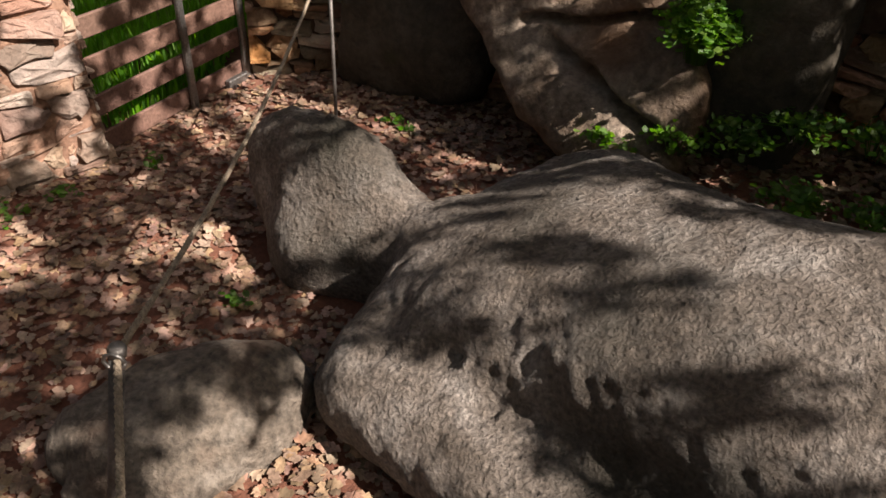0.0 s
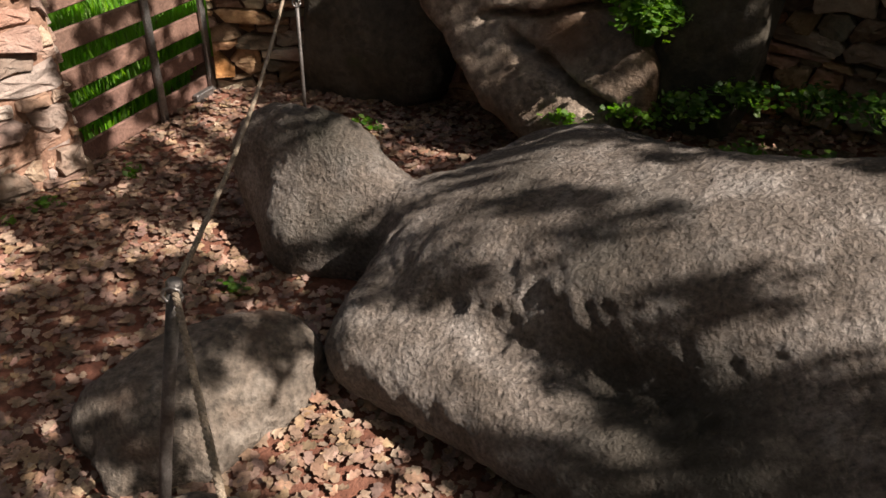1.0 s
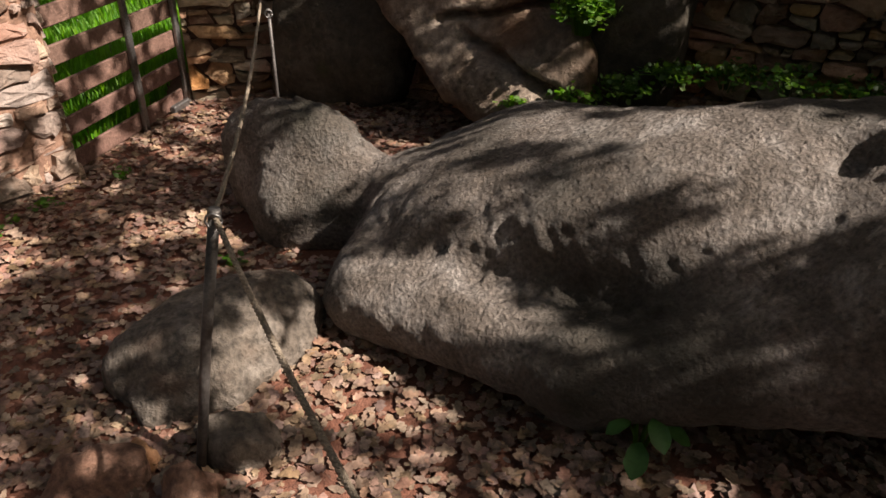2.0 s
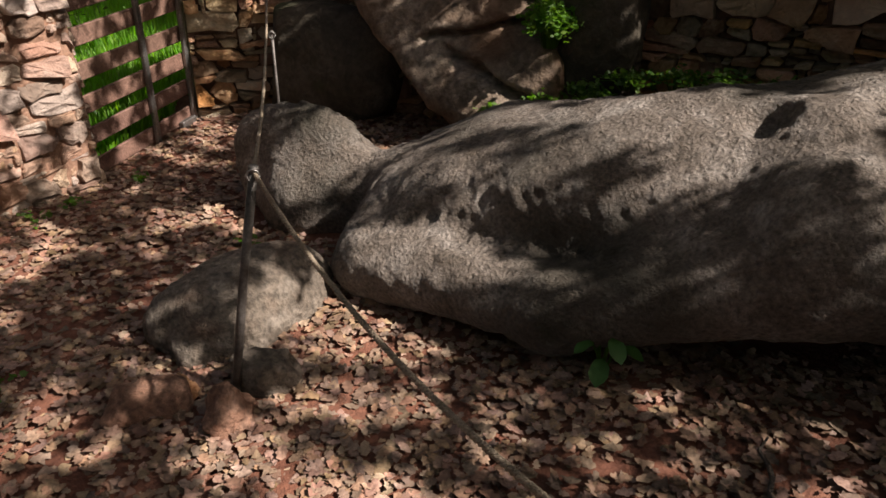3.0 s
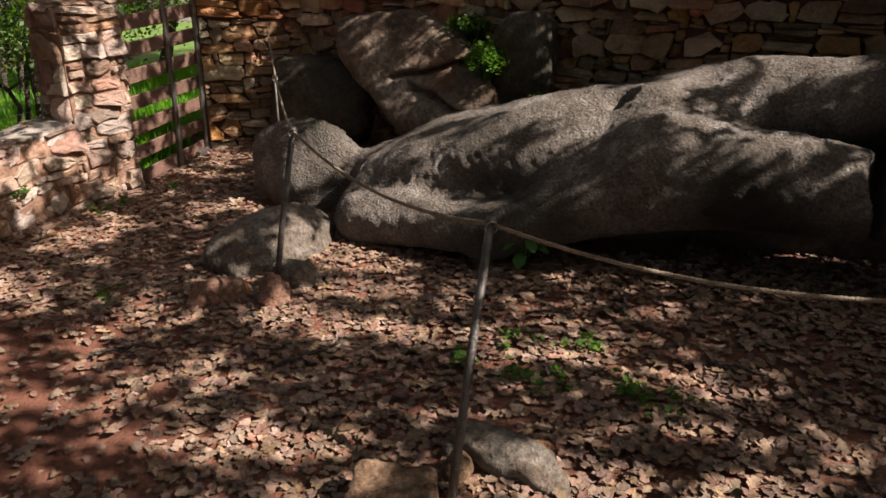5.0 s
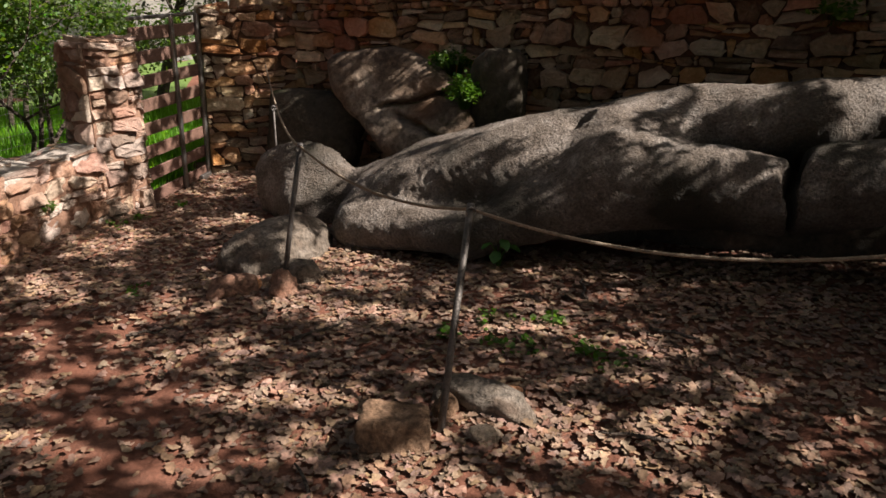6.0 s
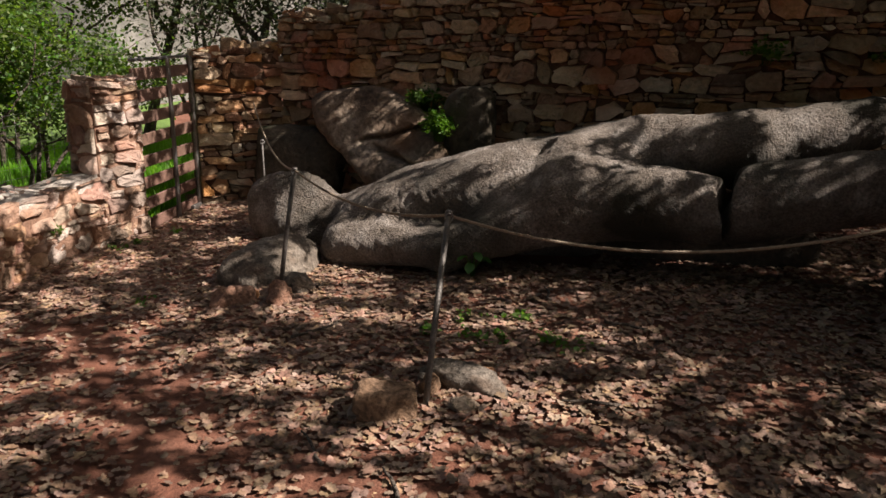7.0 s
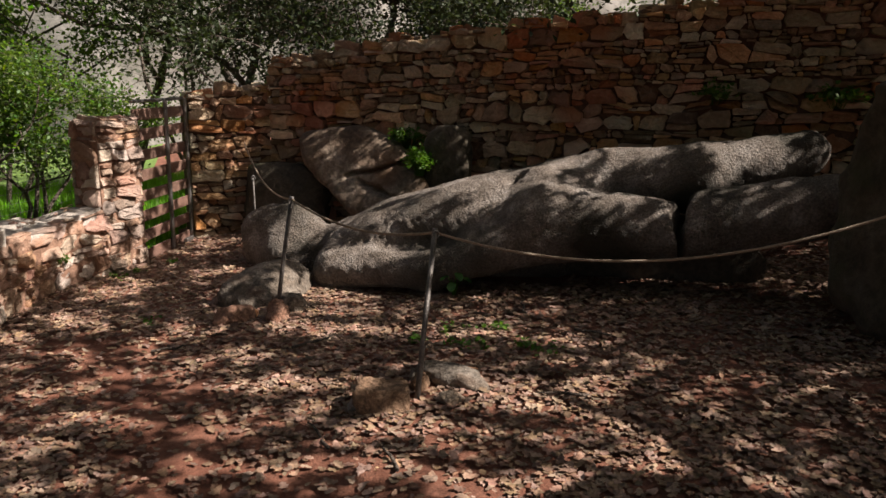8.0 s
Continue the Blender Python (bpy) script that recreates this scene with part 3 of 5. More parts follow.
def stone_outlines(length, height, wide, high, joint, seed):
    """Rough courses with wavering beds: long and short stones, some split into thin ones, corners knocked off."""
    rng = random.Random(seed)
    top = max(height(length * k / 20) for k in range(21)) + 0.2
    beds, h = [], -0.06
    while h < top + 0.2:
        rise = rng.uniform(*high)
        beds.append((h, rise, [rng.uniform(0, 6.283) for _ in range(3)]))
        h += rise
    def bed(k, u):
        h, rise, (a, b, c) = beds[k]
        low = min(rise, beds[k - 1][1] if k else rise)
        return h + low * (0.24 * math.sin(1.9 * u + a) + 0.19 * math.sin(5.3 * u + b) + 0.15 * math.sin(13 * u + c))
    out = []
    for k in range(len(beds) - 1):
        rise = beds[k][1]
        u = -rng.uniform(0, wide[1])
        e0 = (u, u)
        while u < length:
            w = min(wide[1], max(wide[0] * 0.6, rise * rng.uniform(0.8, 3.3)))
            u += w
            e1 = (u + rise * rng.uniform(-0.4, 0.4), u + rise * rng.uniform(-0.4, 0.4))
            def at(x, f):
                xb, xt = e0[0] + x * (e1[0] - e0[0]), e0[1] + x * (e1[1] - e0[1])
                uu = xb + f * (xt - xb)
                return uu, bed(k, uu) * (1 - f) + bed(k + 1, uu) * f
            q = rng.random()
            if q < 0.24 and rise > 0.07:
                f = rng.uniform(0.35, 0.65)
                g = min(0.8, max(0.2, f + rng.uniform(-0.15, 0.15)))
                pieces = [[(0, 0), (1, 0), (1, g), (0, f)], [(0, f), (1, g), (1, 1), (0, 1)]]
            elif q < 0.34 and rise > 0.09:
                f, g = rng.uniform(0.28, 0.38), rng.uniform(0.6, 0.72)
                m = rng.uniform(0.35, 0.65)
                pieces = [[(0, 0), (1, 0), (1, f), (0, f)], [(0, f), (m, f), (m, g), (0, g)], [(m, f), (1, f), (1, g), (m, g)], [(0, g), (1, g), (1, 1), (0, 1)]]
            elif q < 0.46 and w > 0.13:
                m = rng.uniform(0.6, 0.8)
                f = rng.uniform(0.4, 0.6)
                pieces = [[(0, 0), (m, 0), (m + 0.05, 1), (0, 1)], [(m, 0), (1, 0), (1, f), (m + 0.02, f)], [(m + 0.02, f), (1, f), (1, 1), (m + 0.05, 1)]]
            else:
                pieces = [[(0, 0), (1, 0), (1, 1), (0, 1)]]
            for piece in pieces:
                c = [at(*p) for p in piece]
                n = len(c)
                mx, my = sum(p[0] for p in c) / n, sum(p[1] for p in c) / n
                pw, ph = max(p[0] for p in c) - min(p[0] for p in c), max(p[1] for p in c) - min(p[1] for p in c)
                if pw < 0.02 or ph < 0.012:
                    continue
                gx, gy = 1 - 2 * joint * rng.uniform(0.4, 1.8) / pw, 1 - 2 * joint * rng.uniform(0.4, 1.8) / ph
                c = [(mx + (x - mx) * gx, my + (y - my) * gy) for x, y in c]
                poly = []
                for i in range(n):
                    (xp, yp), (x, y), (xn, yn) = c[i - 1], c[i], c[(i + 1) % n]
                    small = min(pw, ph)
                    cut_a = small * (rng.uniform(0.18, 0.5) if rng.random() < 0.62 else 0.08)
                    cut_b = small * (rng.uniform(0.15, 0.6) if rng.random() < 0.62 else 0.08)
                    la, lb = math.hypot(xp - x, yp - y), math.hypot(xn - x, yn - y)
                    ka, kb = min(0.4, cut_a / la), min(0.4, cut_b / lb)
                    poly += [(x + ka * (xp - x), y + ka * (yp - y)), (x + kb * (xn - x), y + kb * (yn - y))]
                    if lb > 0.07:
                        e = rng.uniform(-0.05, 0.03) * small
                        t = rng.uniform(0.35, 0.65)
                        poly.append((x + t * (xn - x) + e * (yn - y) / lb, y + t * (yn - y) - e * (xn - x) / lb))
                poly = [(x + rng.uniform(-0.07, 0.07) * small, y + rng.uniform(-0.07, 0.07) * small) for x, y in poly]
                x0 = min(max(mx, 0.06), length - 0.06)
                slope = (height(x0 + 0.06) - height(x0 - 0.06)) / 0.12
                for line in ((-1, 0, 0), (1, 0, length), (0, -1, 0.03), (-slope, 1, height(x0) - slope * x0 + 0.015)):
                    poly = clip(poly, *line) if len(poly) >= 3 else []
                if len(poly) >= 4 and max(p[0] for p in poly) - min(p[0] for p in poly) > 0.018 and max(p[1] for p in poly) - min(p[1] for p in poly) > 0.012:
                    out.append(poly)
            e0 = e1
    return out


def stone_mesh(poly, rng, proud, back=0.05):
    """A stone by its outline (u, h): its face out along -y, with a rounded rim and an uneven face."""
    n = len(poly)
    cx, cy = sum(p[0] for p in poly) / n, sum(p[1] for p in poly) / n
    size = min(max(p[0] for p in poly) - min(p[0] for p in poly), max(p[1] for p in poly) - min(p[1] for p in poly))
    rim = min(0.008, 0.14 * size)
    tilt_u, tilt_h = rng.uniform(-0.25, 0.25), rng.uniform(-0.55, 0.25)
    V = []
    lump = [rng.uniform(-0.010, 0.012) for _ in range(n)]
    for ring in range(4):
        for a, (x, y) in enumerate(poly):
            dx, dy = x - cx, y - cy
            r = math.hypot(dx, dy) + 1e-6
            k = 0.58 if ring == 3 else 1 - (0, 0.25, 1.25)[ring] * rim / r
            out = (-back, proud - rim * 0.8, proud, proud + lump[a] * min(1, size / 0.08))[ring] + (tilt_u * dx + tilt_h * dy) * (ring > 0) * k + rng.uniform(-0.005, 0.005) * (ring == 2)
            V.append((dx * k, -out, dy * k))
    V.append((0, -proud - rng.uniform(-0.004, 0.012), 0))
    F = []
    for ring in (0, 1, 2):
        for a in range(n):
            b = (a + 1) % n
            F.append((ring * n + a, ring * n + b, (ring + 1) * n + b, (ring + 1) * n + a))
    for a in range(n):
        F.append((3 * n + a, 3 * n + (a + 1) % n, 4 * n))
    return V, F, cx, cy


class Run:
    """A wall's line on the plan: points, left to right as seen from its face."""
    def __init__(self, pts):
        self.p = [Vector((*q, 0)) for q in pts]
        self.l = [(b - a).length for a, b in zip(self.p, self.p[1:])]
        self.length = sum(self.l)

    def at(self, u):
        for k, l in enumerate(self.l):
            if u <= l or k == len(self.l) - 1:
                d = (self.p[k + 1] - self.p[k]) / l
                return self.p[k] + d * u, d
            u -= l


def rubble(name, run, height, thick, wide, high, stone_mat, mortar_mat, seed, label, stretch, base=None, joint=0.005, proud=(0.004, 0.05), fill=-0.004):
    """A wall with an earth core and every stone its own piece. stretch: the part of its length whose stones stand singly."""
    base = base or (lambda u: 0.0)
    V, F = [], []
    n = max(8, int(run.length / 0.12))
    for k in range(n + 1):
        u = run.length * k / n
        p, d = run.at(u)
        back = Vector((-d.y, d.x, 0))
        z0 = plane(p.x, p.y)
        for off, z in ((-fill, -0.25), (-fill, height(u) - 0.03), (thick, height(u) - 0.03), (thick, -0.25)):
            q = p + back * off
            V.append((q.x, q.y, z0 + z))
        if k:
            a, b = 4 * (k - 1), 4 * k
            F += [(a + i, b + i, b + (i + 1) % 4, a + (i + 1) % 4) for i in range(4)]
    F += [(0, 1, 2, 3), (4 * n + 3, 4 * n + 2, 4 * n + 1, 4 * n)]
    wall = tagged(new(name, mesh_of(name, V, F, mortar_mat, False)), label, "wall", kind="structure")
    rng = random.Random(seed + 1)
    RV, RF, single = [], [], 0
    for poly in stone_outlines(run.length, height, wide, high, joint, seed):
        sv, sf, cx, cy = stone_mesh(poly, rng, rng.uniform(*proud))
        p, d = run.at(cx)
        z = plane(p.x, p.y) + cy
        m = Matrix(((d.x, -d.y, 0, p.x), (d.y, d.x, 0, p.y), (0, 0, 1, z), (0, 0, 0, 1)))
        if stretch[0] <= cx <= stretch[1] and single < 300:
            put("stone", mesh_of("stone", sv, sf, stone_mat, False), wall, m=m)
            single += 1
        else:
            k = len(RV)
            RV += [m @ Vector(q) for q in sv]
            RF += [tuple(i + k for i in f) for f in sf]
    if RV:
        tagged(put("stonework", mesh_of("stonework", RV, RF, RUBBLE_ISLE if stone_mat is RUBBLE else PALE_ISLE, False), wall), kind="stuff")
    return wall


def capping(name, run, height, thick, mat, seed, wall, wide=(0.16, 0.34), u0=0.0, u1=None, thin=0.05, deep=(0.16, 0.30)):
    """Flat stones along a wall's top, parts of it."""
    rng = random.Random(seed)
    u = u0
    end = run.length if u1 is None else u1
    while u < end - 0.05:
        w = min(rng.uniform(*wide), end - u)
        depth = 0.0
        while depth < thick - 0.02:
            dd = min(rng.uniform(*deep), thick - depth)
            c, d = run.at(u + w / 2)
            back = Vector((-d.y, d.x, 0))
            q = c + back * (depth + dd / 2 - 0.02)
            outline = []
            for k in range(9):
                a = 6.283 * k / 9 + rng.uniform(-0.2, 0.2)
                outline.append((max(-1, min(1, 1.25 * math.cos(a))) * w * 0.49, max(-1, min(1, 1.25 * math.sin(a))) * dd * 0.49))
            sv, sf, cx, cy = stone_mesh(outline, rng, thin * rng.uniform(0.7, 1.3), 0.04)
            sv = [(x + cx, z + cy, -y) for x, y, z in sv]
            sf = [tuple(reversed(f)) for f in sf]
            m = Matrix(((d.x, back.x, 0, q.x), (d.y, back.y, 0, q.y), (0, 0, 1, plane(c.x, c.y) + height(u + w / 2) - 0.03), (0, 0, 0, 1)))
            m = m @ pose(0, 0, 0, rng.uniform(-5, 5), rng.uniform(-5, 5), 0)
            put("cap_stone", mesh_of("cap_stone", sv, sf, mat, False), wall, m=m)
            depth += dd
        u += w


def isle(src, name):
    """The same stone for joined pieces, varied piece by piece."""
    m = src.copy()
    m.name = name
    t = m.node_tree
    geo = t.nodes.new("ShaderNodeNewGeometry")
    for l in [l for n in t.nodes if n.type == "OBJECT_INFO" for l in n.outputs["Random"].links]:
        t.links.new(geo.outputs["Random Per Island"], l.to_socket)
    return m


RUBBLE_ISLE, PALE_ISLE = isle(RUBBLE, "rubble_stone_joined"), isle(RUBBLE_PALE, "pale_rubble_stone_joined")

back_run = Run([(-0.44, 4.63), (4.1, 1.23), (5.6, 0.15), (7.6, -1.2)])
back_top = lambda u: float(np.interp(u, [0, 0.2, 0.9, 1.6, 2.2, 3.4, 4.2, 7, 12], [1.86, 1.92, 2.0, 2.06, 2.09, 2.12, 2.17, 2.3, 2.4]) + 0.035 * math.sin(9 * u) + 0.02 * math.sin(23 * u))
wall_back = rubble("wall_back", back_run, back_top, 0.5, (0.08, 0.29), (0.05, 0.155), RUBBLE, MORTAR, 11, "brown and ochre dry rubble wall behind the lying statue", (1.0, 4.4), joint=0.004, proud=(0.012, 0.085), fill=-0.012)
capping("cap_stone", back_run, back_top, 0.45, RUBBLE, 5, wall_back, u1=6.0)

corner_run = Run([(-1.34, 4.44), (-0.44, 4.63)])
corner_top = lambda u: 1.60 + 0.06 * u + 0.02 * math.sin(17 * u)
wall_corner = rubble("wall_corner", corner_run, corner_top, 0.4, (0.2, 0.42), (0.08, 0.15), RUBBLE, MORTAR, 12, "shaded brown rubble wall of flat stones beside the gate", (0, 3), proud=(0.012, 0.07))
capping("cap_stone", corner_run, corner_top, 0.38, RUBBLE, 6, wall_corner)

low_run = Run([(-2.95, 0.2), (-2.88, 1.0), (-2.76, 1.6), (-2.58, 2.15), (-2.38, 2.62), (-2.10, 3.0)])
low_top = lambda u: 0.64 + 0.012 * math.sin(11 * u)
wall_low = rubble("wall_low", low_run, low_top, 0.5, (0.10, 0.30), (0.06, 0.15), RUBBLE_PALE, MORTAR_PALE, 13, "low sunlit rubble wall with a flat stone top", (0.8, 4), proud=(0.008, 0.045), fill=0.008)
capping("cap_stone", low_run, low_top, 0.5, CAPSTONE, 7, wall_low, wide=(0.45, 0.8), thin=0.05, deep=(0.5, 0.6))

pillar_top = lambda u: 1.45 + 0.01 * math.sin(13 * u)
wall_pillar = rubble("wall_pillar", Run([(-2.12, 2.98), (-1.80, 3.36)]), pillar_top, 0.30, (0.10, 0.27), (0.06, 0.14), RUBBLE_PALE, MORTAR_PALE, 14, "sunlit pale rubble pillar beside the gate", (0, 2), proud=(0.008, 0.05), fill=0.008)
for side_run, poly in [(run_, poly) for run_ in (Run([(-1.80, 3.36), (-2.03, 3.553)]), Run([(-2.35, 3.173), (-2.12, 2.98)])) for poly in stone_outlines(run_.length, pillar_top, (0.14, 0.28), (0.09, 0.16), 0.006, 15)]:
    rng_ = random.Random(int(poly[0][0] * 1e5))
    sv, sf, cx, cy = stone_mesh(poly, rng_, rng_.uniform(0.01, 0.03))
    p, d = side_run.at(cx)
    put("stone", mesh_of("stone", sv, sf, RUBBLE_PALE, False), wall_pillar, m=Matrix(((d.x, -d.y, 0, p.x), (d.y, d.x, 0, p.y), (0, 0, 1, plane(p.x, p.y) + cy), (0, 0, 0, 1))))
capping("cap_stone", Run([(-2.12, 2.98), (-1.80, 3.36)]), pillar_top, 0.30, RUBBLE_PALE, 8, wall_pillar, wide=(0.2, 0.3))

# added wall, not part of the place: cuts skylight from the right
V, F = [], []
for k in range(15):
    y_ = -0.7 - 0.5 * k
    z_ = float(plane(5.2, y_))
    V += [(5.3, y_, z_ - 0.3), (5.3, y_, z_ + 1.7), (5.7, y_, z_ + 1.7), (5.7, y_, z_ - 0.3)]
    if k:
        F += [(4 * k - 4 + i, 4 * k + i, 4 * k + (i + 1) % 4, 4 * k - 4 + (i + 1) % 4) for i in range(4)]
F += [(0, 1, 2, 3), (59, 58, 57, 56)]
tagged(new("wall_side", mesh_of("wall_side", V, F, MORTAR, False)), "plain wall added at the yard's side to block skylight", "wall", kind="structure")

# ---- gate ----
def box(size, centre=(0, 0, 0), bevel=0.006):
    bm = bmesh.new()
    bmesh.ops.create_cube(bm, size=1)
    bmesh.ops.scale(bm, vec=size, verts=bm.verts)
    if bevel:
        bmesh.ops.bevel(bm, geom=bm.edges, offset=bevel, segments=1, affect="EDGES")
    bmesh.ops.translate(bm, vec=centre, verts=bm.verts)
    return bm


g0, g1 = Vector((-1.83, 3.42, 0)), Vector((-1.37, 4.42, 0))
gd = (g1 - g0).normalized()
gl = (g1 - g0).length
gate = empty("gate", (g0.x, g0.y, plane(g0.x, g0.y)), "closed plank gate with steel uprights between stone walls", "gate")
gate.matrix_basis = Matrix.Translation((g0.x, g0.y, plane(g0.x, g0.y))) @ Matrix(((gd.x, -gd.y, 0, 0), (gd.y, gd.x, 0, 0), (0, 0, 1, 0), (0, 0, 0, 1)))
rgate = random.Random(4)
for k in range(8):
    pl_ = part("plank", box((gl - 0.02, 0.022, 0.112), (gl / 2, 0.02, 0)), PLANK, gate)
    pl_.matrix_basis = pose(0, 0, 0.075 + 0.2 * k, rgate.uniform(-2, 2), rgate.uniform(-0.7, 0.7), 0)
for u in (0.63, gl - 0.015):
    part("upright", box((0.045, 0.03, 1.62), (u, -0.012, 0.79)), STEEL, gate, "worn steel upright")
part("top_rail", box((gl - 0.02, 0.03, 0.03), (gl / 2, 0.02, 1.60)), STEEL, gate)
part("foot_plate", box((0.16, 0.04, 0.09), (gl - 0.12, -0.02, 0.03)), STEEL, gate, "pale steel foot plate")

# ---- meadow, cliff and trees beyond the walls ----
mx_, my_ = spaced(-60, -1.9, -14, -1.9, 0.35, 1.3), spaced(4.0, 60, 4.0, 16, 0.35, 1.3)
mx_ = mx_[mx_ <= -1.9]
my_ = my_[my_ >= 4.0]
MX, MY = np.meshgrid(mx_, my_, indexing="ij")
MZ = level(MX, MY) + 0.05 + 0.05 * vnoise(np.stack([MX, MY, 0 * MX], -1), 1.2)
ni, nj = MX.shape
gi = np.arange(ni * nj).reshape(ni, nj)
tagged(new("meadow", mesh_of("meadow", np.stack([MX, MY, MZ], -1).reshape(-1, 3), np.stack([gi[:-1, :-1], gi[1:, :-1], gi[1:, 1:], gi[:-1, 1:]], -1).reshape(-1, 4), MEADOW)), "sunlit green meadow beyond the low wall", "meadow", kind="structure")

rg = np.random.RandomState(8)
n = 34000
bx, by = -1.45 - 7.4 * rg.rand(n) ** 1.5, 3.65 + 6.0 * rg.rand(n)
keep = ((bx - g0.x) * -gd.y + (by - g0.y) * gd.x > 0.10) & ((bx < -1.55) | (by < 4.4) | (by > 5.0))
bx, by = bx[keep], by[keep]
blade = (np.array([(-0.05, 0, 0), (0.05, 0, 0), (0.03, 0.02, 0.6), (0.0, 0.12, 1.0)]), np.array([(0, 1, 2, 3)]))
R = turns(rg.rand(len(bx)) * 6.283, rg.normal(size=len(bx)) * 0.25, 0 * bx)
V, F = scatter([blade], np.stack([bx, by, level(bx, by) + 0.02], -1), R, 0.08 + 0.15 * rg.rand(len(bx)), rg)
tagged(new("meadow_grass", mesh_of("meadow_grass", V, F, GRASS)), "sunlit green grass beyond the walls", "grass", kind="stuff")

cx_ = np.linspace(-26, 26, 105)
cz_ = np.linspace(-1, 14, 34)
CX, CZ = np.meshgrid(cx_, cz_, indexing="ij")
q3 = np.stack([CX, 0 * CX, CZ], -1)
CY = 17 + 0.004 * CX ** 2 - 1.4 * vnoise(q3, 0.25, 3) - 0.6 * vnoise(q3, 0.8, 7) + 0.25 * CZ
ni, nj = CX.shape
gi = np.arange(ni * nj).reshape(ni, nj)
tagged(new("cliff", mesh_of("cliff", np.stack([CX, CY, CZ], -1).reshape(-1, 3), np.stack([gi[:-1, :-1], gi[1:, :-1], gi[1:, 1:], gi[:-1, 1:]], -1).reshape(-1, 4), CLIFF)), "pale grey rocky slope rising behind the trees", "cliff", kind="structure")


def tree(place, height, spread, leaves, leaf_mat, leaf, seed, label, name="tree", fork=0.3, droop=0.1, stems=1, thick=0.09, base_gap=0.3, category="tree"):
    """Tapered stems, forked limbs and a loose crown of single leaves."""
    rng = random.Random(seed)
    root = empty(name, place, label, category)
    tips = []
    for _ in range(stems):
        V, F = [], []
        def grow(p, d, l, r, depth):
            pts, rad = [p], [r]
            for k in range(5):
                d = (d + Vector((rng.gauss(0, 0.16), rng.gauss(0, 0.16), rng.gauss(0.02, 0.1) - droop * (depth > 1)))).normalized()
                p = p + d * l / 5
                pts.append(p)
                rad.append(r * (1 - 0.11 * (k + 1)))
                if depth >= 1:
                    tips.append((p, 0.10 * spread + 0.05))
                if depth < 3 and k >= (2 if depth == 0 else 1) and rng.random() < (0.95 if depth < 2 else 0.6):
                    a = rng.uniform(0, 6.283)
                    side = Vector((math.cos(a), math.sin(a), rng.uniform(-0.1, 0.7))).normalized()
                    grow(p, (d * 0.5 + side).normalized(), l * rng.uniform(0.45, 0.7), r * 0.5, depth + 1)
            tube(V, F, pts, rad, 6 if depth < 2 else 4)
        lean = Vector((rng.gauss(0, 0.18), rng.gauss(0, 0.18), 1)).normalized()
        grow(Vector((rng.gauss(0, 0.12) * (stems > 1), rng.gauss(0, 0.12) * (stems > 1), -0.05)), lean, height * 0.75, thick, 0)
        put("trunk" if stems == 1 else "stem", mesh_of("trunk", V, F, BARK), root)
    rr = np.random.RandomState(seed)
    T = np.array([t[0] for t in tips])
    T = T[T[:, 2] > base_gap * height] if (T[:, 2] > base_gap * height).any() else T
    w = rr.rand(len(T)) ** 4
    pick = rr.choice(len(T), size=leaves, p=w / w.sum())
    pl = T[pick] + rr.normal(size=(leaves, 3)) * spread * 0.085
    pl = pl[pl[:, 2] > 0.05]
    foliage("crown", leaf_mat, pl, leaf, seed, TREE_LEAF, root)
    return root


def on_ground(x, y):
    return (x, y, float(level(x, y)))


tree(on_ground(-0.5, 7.6), 4.2, 2.1, 12000, LEAF_DARK, 0.08, 51, "dark evergreen tree with open crooked limbs behind the wall")
tree(on_ground(1.2, 7.0), 4.6, 2.0, 24000, LEAF_DARK, 0.08, 52, "dark leafy evergreen tree behind the rubble wall")
tree(on_ground(2.9, 6.6), 4.4, 1.9, 17000, LEAF_DARK, 0.08, 53, "dark leafy evergreen tree behind the rubble wall")
tree(on_ground(-2.3, 8.6), 4.4, 2.2, 8500, LEAF_DARK, 0.07, 54, "dark evergreen tree with long bare limbs beyond the gate")
tree(on_ground(0.4, 6.3), 3.0, 2.0, 9000, LEAF_DARK, 0.075, 60, "dark leafy bush behind the rubble wall", "shrub", stems=4, thick=0.035, base_gap=0.3, category="shrub")
tree(on_ground(-1.3, 7.2), 3.2, 2.2, 6500, LEAF_DARK, 0.07, 62, "dark leafy bush beyond the gate", "shrub", stems=4, thick=0.035, base_gap=0.25, category="shrub")
tree(on_ground(2.2, 5.4), 3.2, 2.0, 12000, LEAF_DARK, 0.075, 63, "dark green leafy bush behind the rubble wall", "shrub", stems=4, thick=0.035, base_gap=0.3, category="shrub")
tree(on_ground(4.9, 7.4), 3.8, 1.8, 11000, LEAF_SHRUB, 0.08, 55, "sunlit yellow-green tree behind the rubble wall")
tree(on_ground(6.8, 5.6), 3.8, 1.8, 12000, LEAF_SHRUB, 0.08, 59, "green leafy tree behind the rubble wall")
tree(on_ground(-3.1, 5.3), 1.9, 1.5, 15000, LEAF_SHRUB, 0.055, 56, "bright green leafy shrub beyond the low wall", "shrub", stems=4, thick=0.03, base_gap=0.55, category="shrub")
tree(on_ground(-4.4, 5.6), 2.2, 1.6, 15000, LEAF_SHRUB, 0.055, 57, "bright green leafy shrub beyond the low wall", "shrub", stems=4, thick=0.03, base_gap=0.55, category="shrub")
tree(on_ground(-3.9, 8.0), 3.4, 1.7, 9000, LEAF_SHRUB, 0.085, 58, "green leafy shrub beyond the meadow", "shrub", stems=3, thick=0.04, base_gap=0.15, category="shrub")

